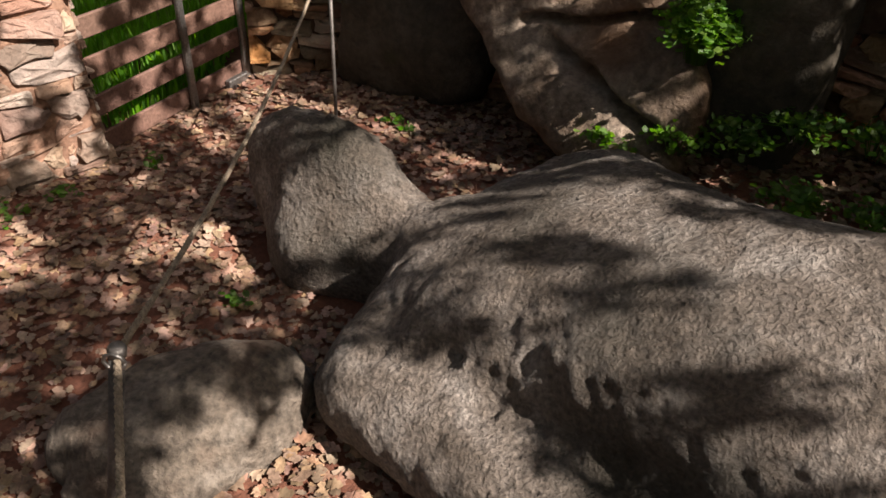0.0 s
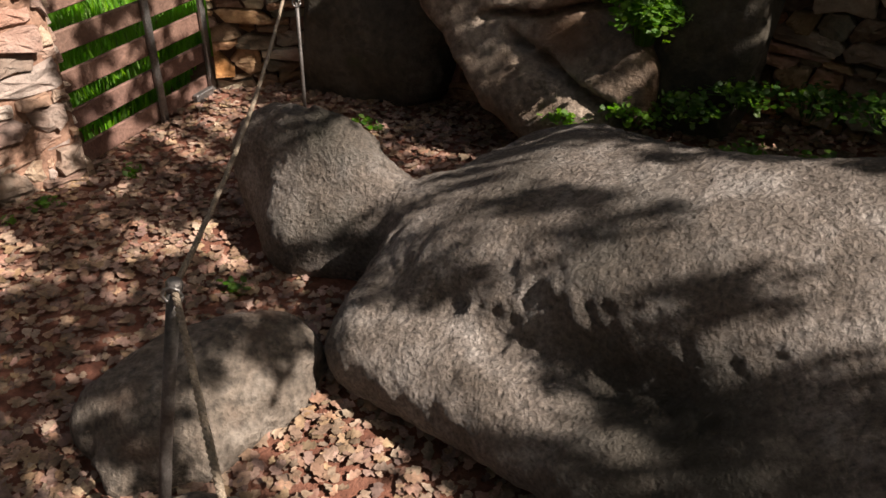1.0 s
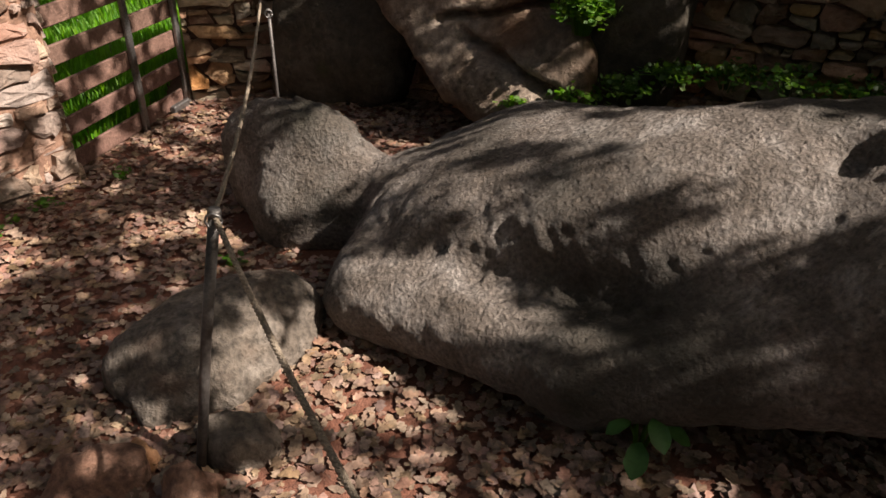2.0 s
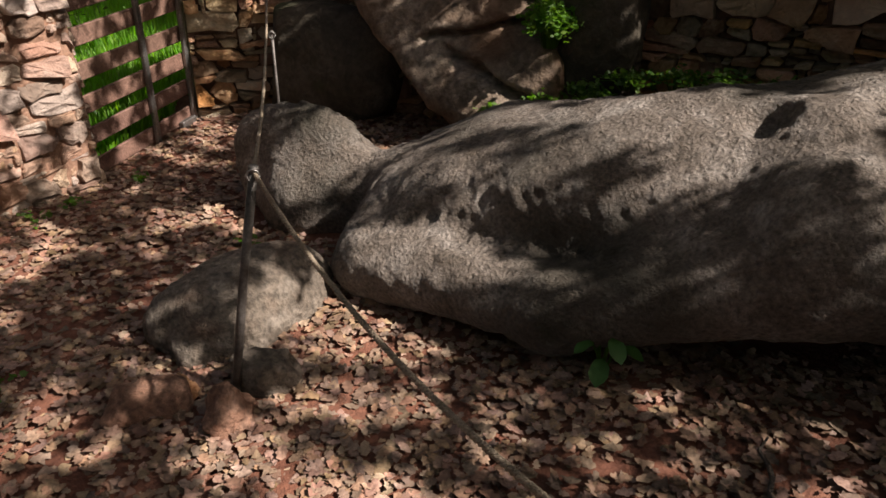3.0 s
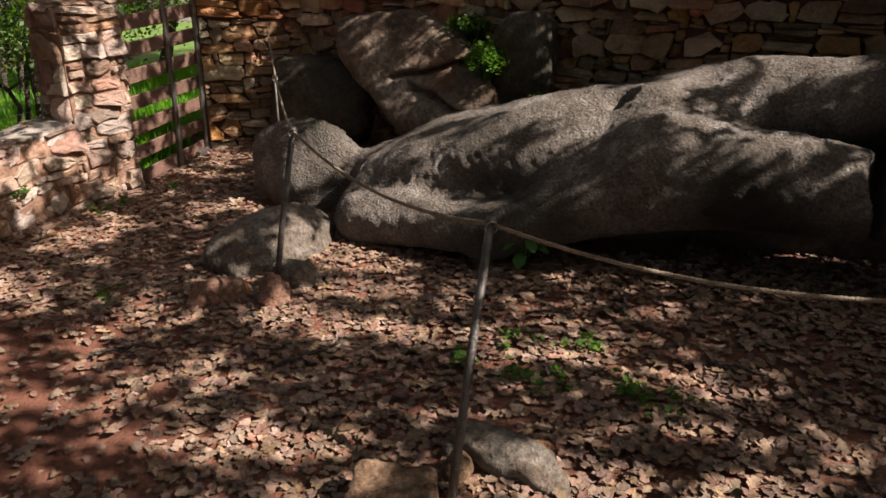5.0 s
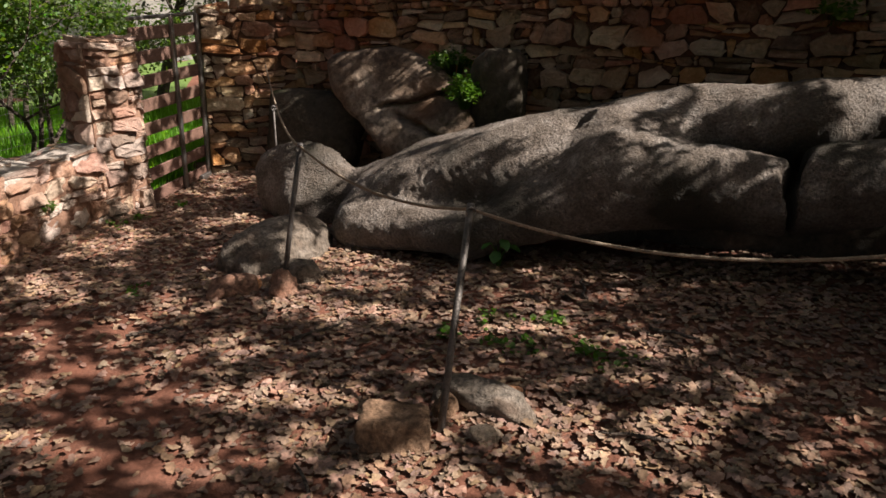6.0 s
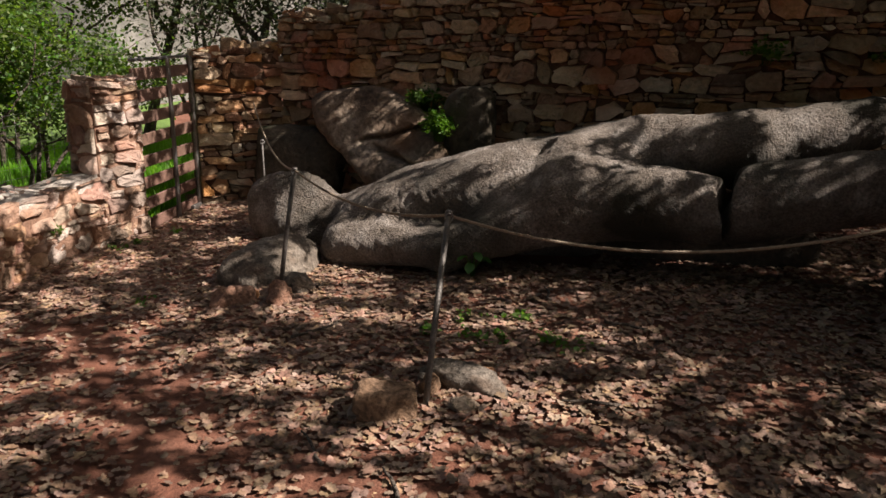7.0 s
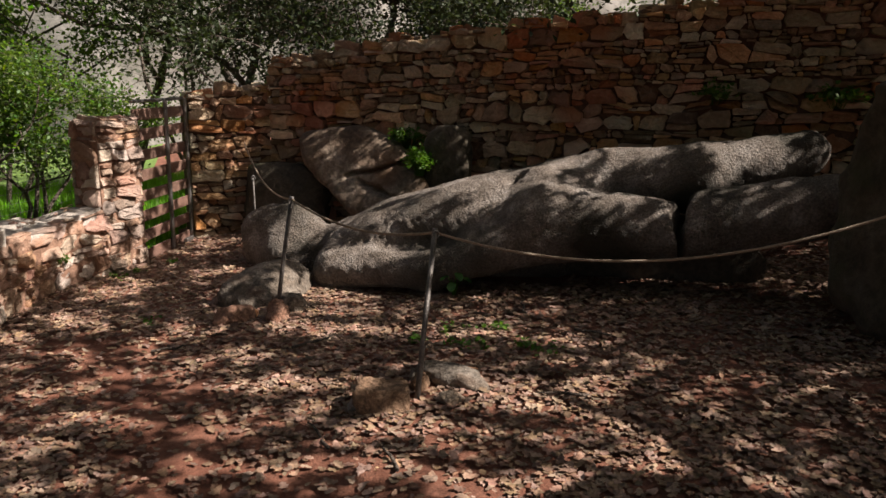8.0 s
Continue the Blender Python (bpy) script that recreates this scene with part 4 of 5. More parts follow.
# made-up trees round the yard that lower the skylight in it
for k, (x, y) in enumerate(((0.4, -9.0), (-3.2, -8.0), (-6.2, -5.2), (-7.0, -1.0), (-7.6, 2.6), (-9.0, 6.5), (8.8, 4.0), (10.0, 0.4), (11.0, -3.0), (10.0, -7.6), (5.8, -12.0))):
    tree(on_ground(x, y), 6.0, 3.4, 8000, LEAF_DARK, 0.24, 301 + k, "dark evergreen tree added around the yard to block skylight", base_gap=0.03)

bare = empty("bare_tree", (-0.39, 7.5, -0.15), "thin leafless tree with one long crooked limb beyond the gate", "tree")
put("trunk", tube_mesh("trunk", [(0.05, 0, -0.1), (0.0, 0, 0.5), (-0.08, 0.05, 1.65), (0.1, 0.1, 2.4), (0.05, 0.2, 3.4)], [0.075, 0.07, 0.06, 0.045, 0.02], BARK, 8), bare)
put("limb", tube_mesh("limb", [(-0.08, 0.05, 1.6), (-0.40, 0.0, 1.98), (-0.94, -0.05, 2.29), (-1.54, -0.1, 2.42), (-2.27, -0.1, 2.45), (-2.87, -0.2, 2.76), (-3.3, -0.3, 3.3)], [0.05, 0.045, 0.042, 0.038, 0.033, 0.025, 0.012], BARK, 7), bare)
put("limb", tube_mesh("limb", [(-1.54, -0.1, 2.42), (-1.2, -0.1, 2.75), (-0.7, 0.0, 2.85)], [0.022, 0.018, 0.008], BARK, 6), bare)
put("limb", tube_mesh("limb", [(-2.27, -0.1, 2.45), (-2.0, -0.15, 2.8), (-1.95, -0.2, 3.3)], [0.02, 0.015, 0.007], BARK, 6), bare)

# wire fence on the low wall
fence = empty("wire_fence", (-2.36, 3.24, plane(-2.36, 3.24) + 0.55), "sagging wire netting fence on a thin steel post", "fence")
put("fence_post", tube_mesh("fence_post", [(0, 0, 0), (0.0, 0.01, 0.75)], 0.014, STEEL, 8), fence)
V, F = [], []
for k in range(9):
    z = 0.03 + 0.085 * k
    tube(V, F, [Vector((0, 0, z)), Vector((-0.35, -0.42, z - 0.03)), Vector((-0.62, -1.0, z)), Vector((-0.8, -1.9, z - 0.01))], [0.0016] * 4, 4)
for k in range(16):
    t = (k + 0.5) / 16
    b = Vector((0, 0, 0)).lerp(Vector((-0.75, -1.6, 0)), t) + Vector((-0.12 * math.sin(3.1 * t), 0, 0))
    tube(V, F, [b, b + Vector((0, 0, 0.72))], [0.0014] * 2, 4)
put("netting", mesh_of("netting", V, F, STEEL), fence)

# ---- plants near the statue ----
def tuft(place, radius, height, count, leaf, mat, seed, label, shapes=CLOVER, name="weed", category="weed", flat=0.7):
    """A low plant: thin stems from one root, each with its leaves."""
    rng = random.Random(seed)
    root = empty(name, place, label, category)
    V, F, pl = [], [], []
    for k in range(max(4, count // 7)):
        a, r = rng.uniform(0, 6.283), radius * math.sqrt(rng.random())
        tip = Vector((r * math.cos(a), r * math.sin(a), height * rng.uniform(0.4, 1.0) * (1 - 0.5 * (r / radius) ** 2)))
        mid = tip * 0.5 + Vector((0, 0, 0.2 * height))
        tube(V, F, [Vector((tip.x * 0.25, tip.y * 0.25, -0.02)), mid, tip], [0.0022, 0.0018, 0.001], 4)
        for _ in range(7):
            w = rng.random() ** 0.6
            q = mid.lerp(tip, w) + Vector((rng.gauss(0, 1), rng.gauss(0, 1), rng.gauss(0, 0.6))) * leaf * 0.8
            pl.append((q.x, q.y, max(0.005, q.z)))
    tagged(put("stalk_tuft", mesh_of("stalk_tuft", V, F, mat), root), kind="stuff")
    tagged(foliage("leaf_tuft", mat, np.array(pl), leaf, seed, shapes, root, lie=flat), kind="stuff")
    return root


tuft((0.93, 3.10, 0.74), 0.18, 0.32, 900, 0.028, LEAF_BRIGHT, 61, "bright green leafy plant growing on the boulder beside the wall", name="plant", category="plant")
tuft((0.93, 3.50, 0.98), 0.26, 0.26, 640, 0.028, LEAF_WEED, 62, "dark green leafy plant trailing over the boulder", name="plant", category="plant")
for k, (s, v, r, mat) in enumerate(((0.15, 1.02, 0.16, LEAF_BRIGHT), (0.42, 1.05, 0.14, LEAF_BRIGHT), (0.62, 1.12, 0.15, LEAF_WEED), (0.85, 1.20, 0.20, LEAF_WEED), (1.10, 1.22, 0.2, LEAF_WEED), (1.38, 1.25, 0.2, LEAF_WEED), (0.95, 0.98, 0.16, LEAF_WEED), (1.7, 1.25, 0.2, LEAF_WEED), (1.25, 1.0, 0.16, LEAF_WEED))):
    p = at_axis(s, v, 0)
    tuft((p.x, p.y, float(level(p.x, p.y)) + 0.22 * min(1, max(0, (v - 0.7) / 0.5))), r, 0.11, 190, 0.027, mat, 70 + k, "green clover-like weed in the shade behind the statue")
for k, (x, y, r, n_) in enumerate(((0.30, 0.11, 0.14, 60), (0.55, -0.10, 0.14, 60), (0.72, -0.5, 0.14, 70), (0.30, -0.25, 0.16, 80), (0.60, -0.42, 0.14, 70), (0.05, 0.05, 0.08, 30), (-2.0, 2.78, 0.09, 50), (-1.86, 3.0, 0.07, 30), (-1.55, 3.35, 0.06, 24), (-0.31, 3.72, 0.14, 60), (-1.67, 1.25, 0.07, 28), (-0.82, 2.28, 0.05, 20))):
    tuft(on_ground(x, y), r, 0.06, n_ * 2 // 3, 0.028, LEAF_WEED, 90 + k, "small green weed among dry leaves")
tuft((3.42, 1.70, 1.55), 0.24, 0.2, 300, 0.04, LEAF_WEED, 120, "green weed rooted between the stones of the wall")
tuft((4.25, 1.06, 1.55), 0.28, 0.22, 340, 0.04, LEAF_WEED, 121, "green weed rooted between the stones of the wall")
tuft((-2.38, 2.52, 0.13), 0.05, 0.08, 30, 0.03, LEAF_WEED, 122, "small green weed at the low wall")

# broad-leaved plant at the statue's side
bp_ = on_ground(0.57, 0.885)
broad = empty("broad_leaved_plant", bp_, "broad-leaved green plant beside the lying statue", "plant")
big_leaf = leaf_shape(1.0, 0.6, 0.0, 0.45, -0.35, 5)
for k in range(9):
    a, r, h, l = 2.4 * k, 0.03 + 0.006 * k, 0.23 - 0.014 * k, 0.085 + 0.012 * (k % 4)
    tip = Vector((r * math.cos(a), r * math.sin(a), h))
    put("stalk", tube_mesh("stalk", [(0, 0, -0.02), tip * 0.5 + Vector((0, 0, 0.03)), tip], [0.005, 0.004, 0.003], LEAF_WEED, 6), broad)
    lv = (big_leaf[0] * l).tolist()
    put("leaf", mesh_of("leaf", np.array(lv), big_leaf[1], LEAF_BROAD), broad, m=Matrix.Translation(tip) @ pose(0, 0, 0, 0, 0, math.degrees(a)) @ pose(l * 0.4, 0, -0.01, 8 * (k % 3 - 1), 22, 0))

# ---- sticks ----
rs = random.Random(3)
for x, y, l, a in ((-0.77, -0.99, 0.30, 100), (-0.51, -1.4, 0.22, 95), (-0.6, 0.3, 0.35, 30), (1.1, -0.4, 0.3, -40), (-1.5, 0.6, 0.25, 10), (0.5, -1.1, 0.28, 150), (0.9, 0.3, 0.3, 70)):
    z = float(level(x, y)) + 0.022
    pts = [Vector((l * (t - 0.5), 0.03 * l * rs.gauss(0, 1), 0.012 * rs.random())) for t in np.linspace(0, 1, 6)]
    st_ = new("twig", tube_mesh("twig", pts, [0.010, 0.009, 0.009, 0.008, 0.006, 0.004], BARK, 6))
    st_.matrix_basis = pose(x, y, z, 0, 0, a)
    tagged(st_, "dry brown broken twig lying on the soil", "twig", "twigs on the soil")
for k, (x, y, r, mat) in enumerate(((-0.52, -0.73, 0.045, RUBBLE_PALE), (0.13, -0.66, 0.05, RUBBLE), (-0.13, -0.55, 0.06, GREYROCK), (-0.05, -0.9, 0.05, RUBBLE_PALE), (-0.95, 1.1, 0.05, RUBBLE))):
    rock("loose_stone", mat, on_ground(x, y), (r * 1.2, r, r * 0.8), 40 * k, 130 + k, "small loose stone among dry leaves", "stone", sink=0.35, step=r / 8, cuts=8, rough=0.12, power=3.4, group="loose stones")

# ---- dry leaves on the ground ----
def litter_density(x, y):
    """How thickly the leaves lie: thin on the trodden path."""
    d = np.ones_like(x)
    path = np.exp(-(((x + 1.4 + 0.3 * (y + 1.0)) / 0.42) ** 2)) * (y < 0.9)
    path2 = np.exp(-(((y + 1.42 + 0.3 * (x + 1.0)) / 0.48) ** 2)) * np.exp(-(((x + 0.9) / 0.8) ** 2))
    d = d * (1 - 0.82 * np.maximum(path, path2))
    return d


def litter(count, lo, hi, seed):
    r = np.random.RandomState(seed)
    x, y = lo[0] + (hi[0] - lo[0]) * r.rand(count), lo[1] + (hi[1] - lo[1]) * r.rand(count)
    patch = vnoise(np.stack([x, y, 0 * x], -1), 2.2, 40)
    ok = r.rand(count) < litter_density(x, y) * (0.75 + 0.4 * patch) * np.clip((y + 3.2) / 0.8, 0, 1)
    return x[ok], y[ok], r


x, y, r_ = litter(86000, (-3.0, -3.2), (4.2, 5.0), 21)
s_ = (x - AO.x) * AX.x + (y - AO.y) * AX.y
v_ = (x - AO.x) * AN.x + (y - AO.y) * AN.y
ok = ~((np.abs(v_) < np.where(s_ < 0.1, 0.32, np.where(s_ > 1.0, 0.40, 0.5))) & (s_ > -0.8) & (s_ < 2.2)) & ~(((x - g0.x) * -gd.y + (y - g0.y) * gd.x > 0.03) & (y > 3.45) & (x < -1.3))
x, y, s_, v_ = x[ok], y[ok], s_[ok], v_[ok]
z = level(x, y) + 0.006 + 0.018 * r_.rand(len(x))
near = (x > -1.7) & (x < 1.0) & (y > -1.6) & (y < 1.2)
order = np.nonzero(near)[0][::max(1, int(near.sum() / 300) + 1)][:300]
single = np.zeros(len(x), bool)
single[order] = True
rest = ~single
R = turns(r_.rand(len(x)) * 6.283, r_.normal(size=len(x)) * 0.17, r_.rand(len(x)) * 6.283)
size = 0.026 + 0.050 * r_.rand(len(x)) ** 1.2
V, F = scatter(DRY, np.stack([x, y, z], -1)[rest], R[rest], size[rest], r_)
tagged(new("leaf_litter", mesh_of("leaf_litter", V, F, LITTER)), "thick litter of dry brown lobed leaves", "leaves", kind="stuff")
DRY_MESH = [mesh_of("dry_leaf", V_, F_, LITTER_ONE) for V_, F_ in DRY]
for k in order:
    m = Matrix(R[k].tolist()).to_4x4()
    m = Matrix.Translation((x[k], y[k], z[k] + 0.008)) @ m @ Matrix.Scale(size[k] * 1.05, 4)
    put("dry_leaf", DRY_MESH[k % len(DRY)], ground, m=m)
# leaves lying on the low wall
wall_leaf = []
for k in range(40):
    p, d = low_run.at(rs.uniform(0.8, low_run.length))
    q = p + Vector((-d.y, d.x, 0)) * rs.uniform(0.05, 0.45)
    wall_leaf.append((q.x, q.y, plane(p.x, p.y) + 0.70))
wl = foliage("wall_leaves", LITTER, np.array(wall_leaf), 0.07, 77, DRY, lie=0.25)
tagged(wl, "dry brown leaves lying on the low wall", "leaves", kind="stuff")

# ---- canopy of added trees, out of view, that lay sun patches and shade over the place ----
# openings in the crowns, set where sun patches fall, and strokes kept dense to hold shade beside them: from x, y to x,
# y on the ground along the sun's way, and half width
OPEN_HEAD = [(-0.8, 2.52, -0.76, 2.67, 0.111), (-0.76, 2.67, -0.51, 2.61, 0.107), (-0.93, 2.83, -0.81, 2.8, 0.073)]
OPEN_STATUE = [(-0.32, 2.38, -0.19, 2.45, 0.048), (-0.19, 2.45, -0.1, 2.35, 0.047), (-0.1, 2.24, -0.01, 2.11, 0.056), (-0.01, 2.11, 0.08, 2.07, 0.054), (-0.43, 2.07, -0.33, 2.03, 0.047), (-0.33, 2.03, -0.25, 1.97, 0.045), (-0.23, 1.92, -0.16, 1.89, 0.059), (-0.16, 1.89, -0.11, 1.89, 0.058), (-0.09, 1.9, 0.01, 1.93, 0.089), (0.01, 1.93, 0.12, 1.89, 0.09), (-0.49, 1.8, -0.37, 1.82, 0.058), (-0.37, 1.82, -0.26, 1.76, 0.056), (-0.37, 1.67, -0.21, 1.64, 0.095), (-0.21, 1.64, -0.12, 1.57, 0.093), (-0.19, 1.5, -0.07, 1.47, 0.077), (0.12, 1.57, 0.18, 1.53, 0.032), (-0.33, 2.28, -0.14, 2.33, 0.039), (-0.14, 2.33, -0.04, 2.13, 0.038), (-0.04, 2.13, 0.12, 1.97, 0.036)]
OPEN_STATUE_A = [(0.16, 1.91, 0.27, 1.83, 0.057), (0.27, 1.83, 0.34, 1.56, 0.055), (0.22, 1.64, 0.32, 1.4, 0.061), (0.32, 1.4, 0.43, 1.21, 0.058), (0.43, 1.21, 0.64, 1.09, 0.058), (0.11, 1.57, 0.24, 1.48, 0.049), (0.24, 1.48, 0.3, 1.29, 0.047), (0.52, 0.99, 0.64, 0.93, 0.048), (0.35, 1.62, 0.38, 1.49, 0.062), (0.62, 0.93, 0.81, 0.8, 0.047), (0.47, 1.17, 0.71, 1, 0.042), (0.71, 1, 0.95, 0.8, 0.042), (0.41, 1.59, 0.72, 1.69, 0.072), (0.77, 1.58, 1.04, 1.36, 0.052), (1.34, 0.94, 1.47, 0.92, 0.071), (1.5, 0.88, 1.73, 0.89, 0.052), (0.69, 0.88, 0.86, 0.75, 0.051), (-0.04, 1.85, 0.07, 1.75, 0.043), (0.07, 1.75, 0.18, 1.76, 0.043)]
OPEN_STATUE_B = [(-0.34, 2.02, -0.21, 1.92, 0.047), (-0.21, 1.92, -0.12, 1.81, 0.045), (-0.12, 2.4, -0.03, 2.19, 0.041), (-0.03, 2.19, 0.05, 2.02, 0.038)]
OPEN_BOULDER = [(0.1, 3.47, 0.3, 3.31, 0.088), (0.34, 3.35, 0.4, 3.34, 0.085), (0.02, 3.65, 0.21, 3.46, 0.034), (-0.1, 3.62, -0.03, 3.54, 0.041), (-0.03, 3.8, 0.02, 3.76, 0.025), (-0.47, 4.15, -0.25, 3.94, 0.076), (-0.32, 3.95, -0.21, 3.89, 0.05), (0.04, 3.51, 0.1, 3.45, 0.068), (-1.03, 4.83, -0.87, 4.51, 0.043), (-0.68, 4.26, -0.63, 4.05, 0.085), (-0.51, 4, -0.31, 3.94, 0.049), (-0.23, 4.01, -0.18, 4, 0.043)]
OPEN_ROCKS = [(-0.86, 1.67, -0.81, 1.65, 0.033), (-0.93, 1.54, -0.88, 1.52, 0.033), (-0.75, 1.59, -0.71, 1.57, 0.037), (-0.54, 2.06, -0.56, 1.91, 0.023), (-0.5, 1.77, -0.4, 1.66, 0.025), (-0.78, 1.43, -0.54, 1.49, 0.041), (-1.28, 2.72, -1.05, 2.57, 0.065), (-1.05, 2.57, -0.84, 2.52, 0.062), (-1.78, 2.49, -1.65, 2.3, 0.056), (-1.52, 3.75, -1.3, 3.62, 0.045), (-1.3, 3.62, -1.13, 3.38, 0.042), (-0.53, 3.73, -0.29, 3.66, 0.047), (0.14, 3.41, 0.31, 3.36, 0.038), (-0.1, 3.45, 0.03, 3.29, 0.032), (-0.98, 3.97, -0.76, 3.89, 0.05), (-1.14, 4.13, -1.18, 3.9, 0.066)]
OPEN_LITTER = [(-0.72, 1.42, -0.49, 1.52, 0.085), (-0.42, 1.38, -0.21, 1.41, 0.082), (-0.27, 1.22, 0.01, 1.23, 0.069), (-0.55, 1.72, -0.42, 1.67, 0.039), (-1.25, 2.57, -0.88, 2.54, 0.066), (-1.86, 2.65, -1.64, 2.36, 0.054), (-2.05, 2.29, -1.94, 2, 0.07), (-0.77, 1.41, -0.35, 1.37, 0.053), (-0.51, 0.98, -0.27, 0.89, 0.066), (-0.27, 0.89, -0.07, 0.91, 0.065), (-0.38, 0.6, -0.2, 0.45, 0.068), (0.05, 0.65, 0.08, 0.54, 0.048), (0.78, 0.83, 0.83, 0.69, 0.045), (0.75, 0.56, 0.92, 0.42, 0.05), (0.36, 0.29, 0.48, 0.18, 0.041), (-1.47, 0.96, -1.38, 0.92, 0.043), (-0.85, 0.73, -0.71, 0.65, 0.037), (-1.6, 0.83, -1.53, 0.82, 0.037)]
OPEN_YARD = [(-2.1, 2.34, -1.94, 2.16, 0.079), (-2.34, 1.67, -2.18, 1.54, 0.056), (-2.1, 1.3, -1.95, 1.2, 0.044), (-1.48, 1.15, -1.3, 0.95, 0.034), (-0.81, 0.82, -0.6, 0.58, 0.069), (-0.46, 0.55, -0.12, 0.38, 0.079), (-0.34, 1.36, -0.15, 1.38, 0.044), (0.72, 0.62, 0.94, 0.32, 0.039), (0.31, 0.05, 0.43, -0.03, 0.037), (0.66, -0.35, 0.85, -0.34, 0.038), (0.1, 0.15, 0.17, 0.09, 0.04), (0.91, -0.83, 0.98, -0.88, 0.025), (-1.84, 0.29, -1.45, 0.08, 0.048), (-1.64, 0.74, -1.35, 0.91, 0.033), (-1.2, 0.32, -0.97, 0.16, 0.035), (-1.73, 0.49, -1.56, 0.55, 0.038), (-1.48, -0.1, -1.22, -0.18, 0.024), (-2.55, 1.31, -2.35, 1.07, 0.061), (-2.32, 1.6, -2.08, 1.26, 0.053)]
OPEN_YARD_A = [(-2.03, 2.29, -1.75, 2.09, 0.049), (-1.59, 0.56, -1.32, 0.26, 0.044), (-2.26, 0.79, -1.94, 0.51, 0.047), (-2.24, 0.07, -2.04, 0.07, 0.035)]
OPEN_PATH = [(-1.09, -0.25, -0.84, -0.23, 0.052), (-0.67, -0.28, -0.56, -0.44, 0.07), (-0.51, -0.99, -0.4, -1.05, 0.096), (-0.3, -0.8, -0.12, -0.72, 0.068), (-0.02, -0.77, 0.07, -0.81, 0.064), (0.14, -0.86, 0.39, -0.93, 0.07), (0.4, -1.06, 0.48, -1.15, 0.056), (-1.74, -0.44, -1.61, -0.56, 0.064), (-1.89, -0.28, -1.8, -0.47, 0.059), (-1.28, -0.79, -1.14, -0.8, 0.046), (-0.7, -0.58, -0.6, -0.54, 0.06), (-0.97, -0.7, -0.81, -0.69, 0.047), (0.63, -0.98, 0.74, -1.07, 0.041), (-0.27, -1.04, -0.17, -1.16, 0.042)]
OPEN_FRONT = [(-1.44, -1.11, -1.09, -1.13, 0.047), (-1.09, -1.13, -0.95, -1.34, 0.046), (-0.59, -1.46, -0.37, -1.59, 0.043), (0.28, -0.94, 0.31, -1.05, 0.066), (0.4, -1.36, 0.52, -1.41, 0.049), (0.14, -1.71, 0.53, -1.93, 0.068), (-0.2, -1.68, -0.02, -1.85, 0.054), (-1.73, -0.43, -1.56, -0.61, 0.038), (-2.17, -0.57, -2.01, -0.7, 0.054), (0.47, -1.67, 0.52, -1.76, 0.046), (-0.41, -1.1, -0.32, -1.24, 0.054), (-1.25, -0.71, -1.03, -0.7, 0.044), (-1.93, -1.11, -1.7, -1.11, 0.048), (-0.84, -1.23, -0.7, -1.27, 0.04), (0.02, -0.81, 0.08, -1.05, 0.066), (0.12, -1.36, 0.23, -1.52, 0.06), (-0.42, -1.73, -0.14, -1.86, 0.053), (0.49, -2.05, 0.68, -2.2, 0.043)]
OPEN_WALLS = [(-3.07, 3.76, -2.83, 3.83, 0.051), (-2.89, 3.54, -2.78, 3.45, 0.046), (-2.7, 3.8, -2.64, 3.73, 0.052), (-2.45, 3.66, -2.28, 3.58, 0.063), (-1.88, 3.25, -1.82, 3.21, 0.048), (-2.97, 2.54, -2.83, 2.47, 0.056), (-2.55, 3, -2.41, 3.07, 0.07), (-2.3, 3.06, -2.08, 3.1, 0.057), (-2.51, 2.62, -2.41, 2.65, 0.049), (-2.54, 3.31, -2.38, 3.36, 0.062), (-3.1, 2.76, -2.82, 3.13, 0.059), (-1.57, 4.72, -1.43, 4.75, 0.054), (-1.66, 5.03, -1.54, 5.03, 0.048), (-2, 4.99, -1.9, 4.97, 0.048), (-1.77, 4.53, -1.68, 4.49, 0.048), (-1.34, 4.35, -1.25, 4.13, 0.048), (-2.42, 4, -2.35, 4.05, 0.038), (-2.77, 4.59, -2.61, 4.53, 0.039), (-1.82, 4.84, -1.54, 4.81, 0.042)]
OPEN_WALLS_A = [(-2.33, 3.64, -2.27, 3.75, 0.074), (-2.53, 3.5, -2.44, 3.48, 0.049), (-2.36, 3.34, -2.28, 3.36, 0.062), (-2.12, 3.38, -1.99, 3.3, 0.046), (-1.87, 3.17, -1.7, 3.19, 0.06), (-2.12, 3.18, -2.02, 3.16, 0.04), (-2.27, 3.17, -2.17, 3.1, 0.04), (-1.98, 3.83, -1.96, 4.34, 0.061), (-2.02, 3.98, -1.94, 4.09, 0.044), (-1.76, 4.37, -1.7, 4.49, 0.047), (-1.68, 4.12, -1.59, 4.16, 0.04), (-1.32, 4.18, -1.23, 4.32, 0.048), (-1.82, 3.84, -1.64, 3.58, 0.039), (-3.04, 2.24, -2.85, 2.37, 0.087), (-2.83, 2.59, -2.57, 2.8, 0.077), (-2.65, 3.01, -2.44, 3.08, 0.058), (-2.23, 3.11, -1.97, 3.21, 0.061)]
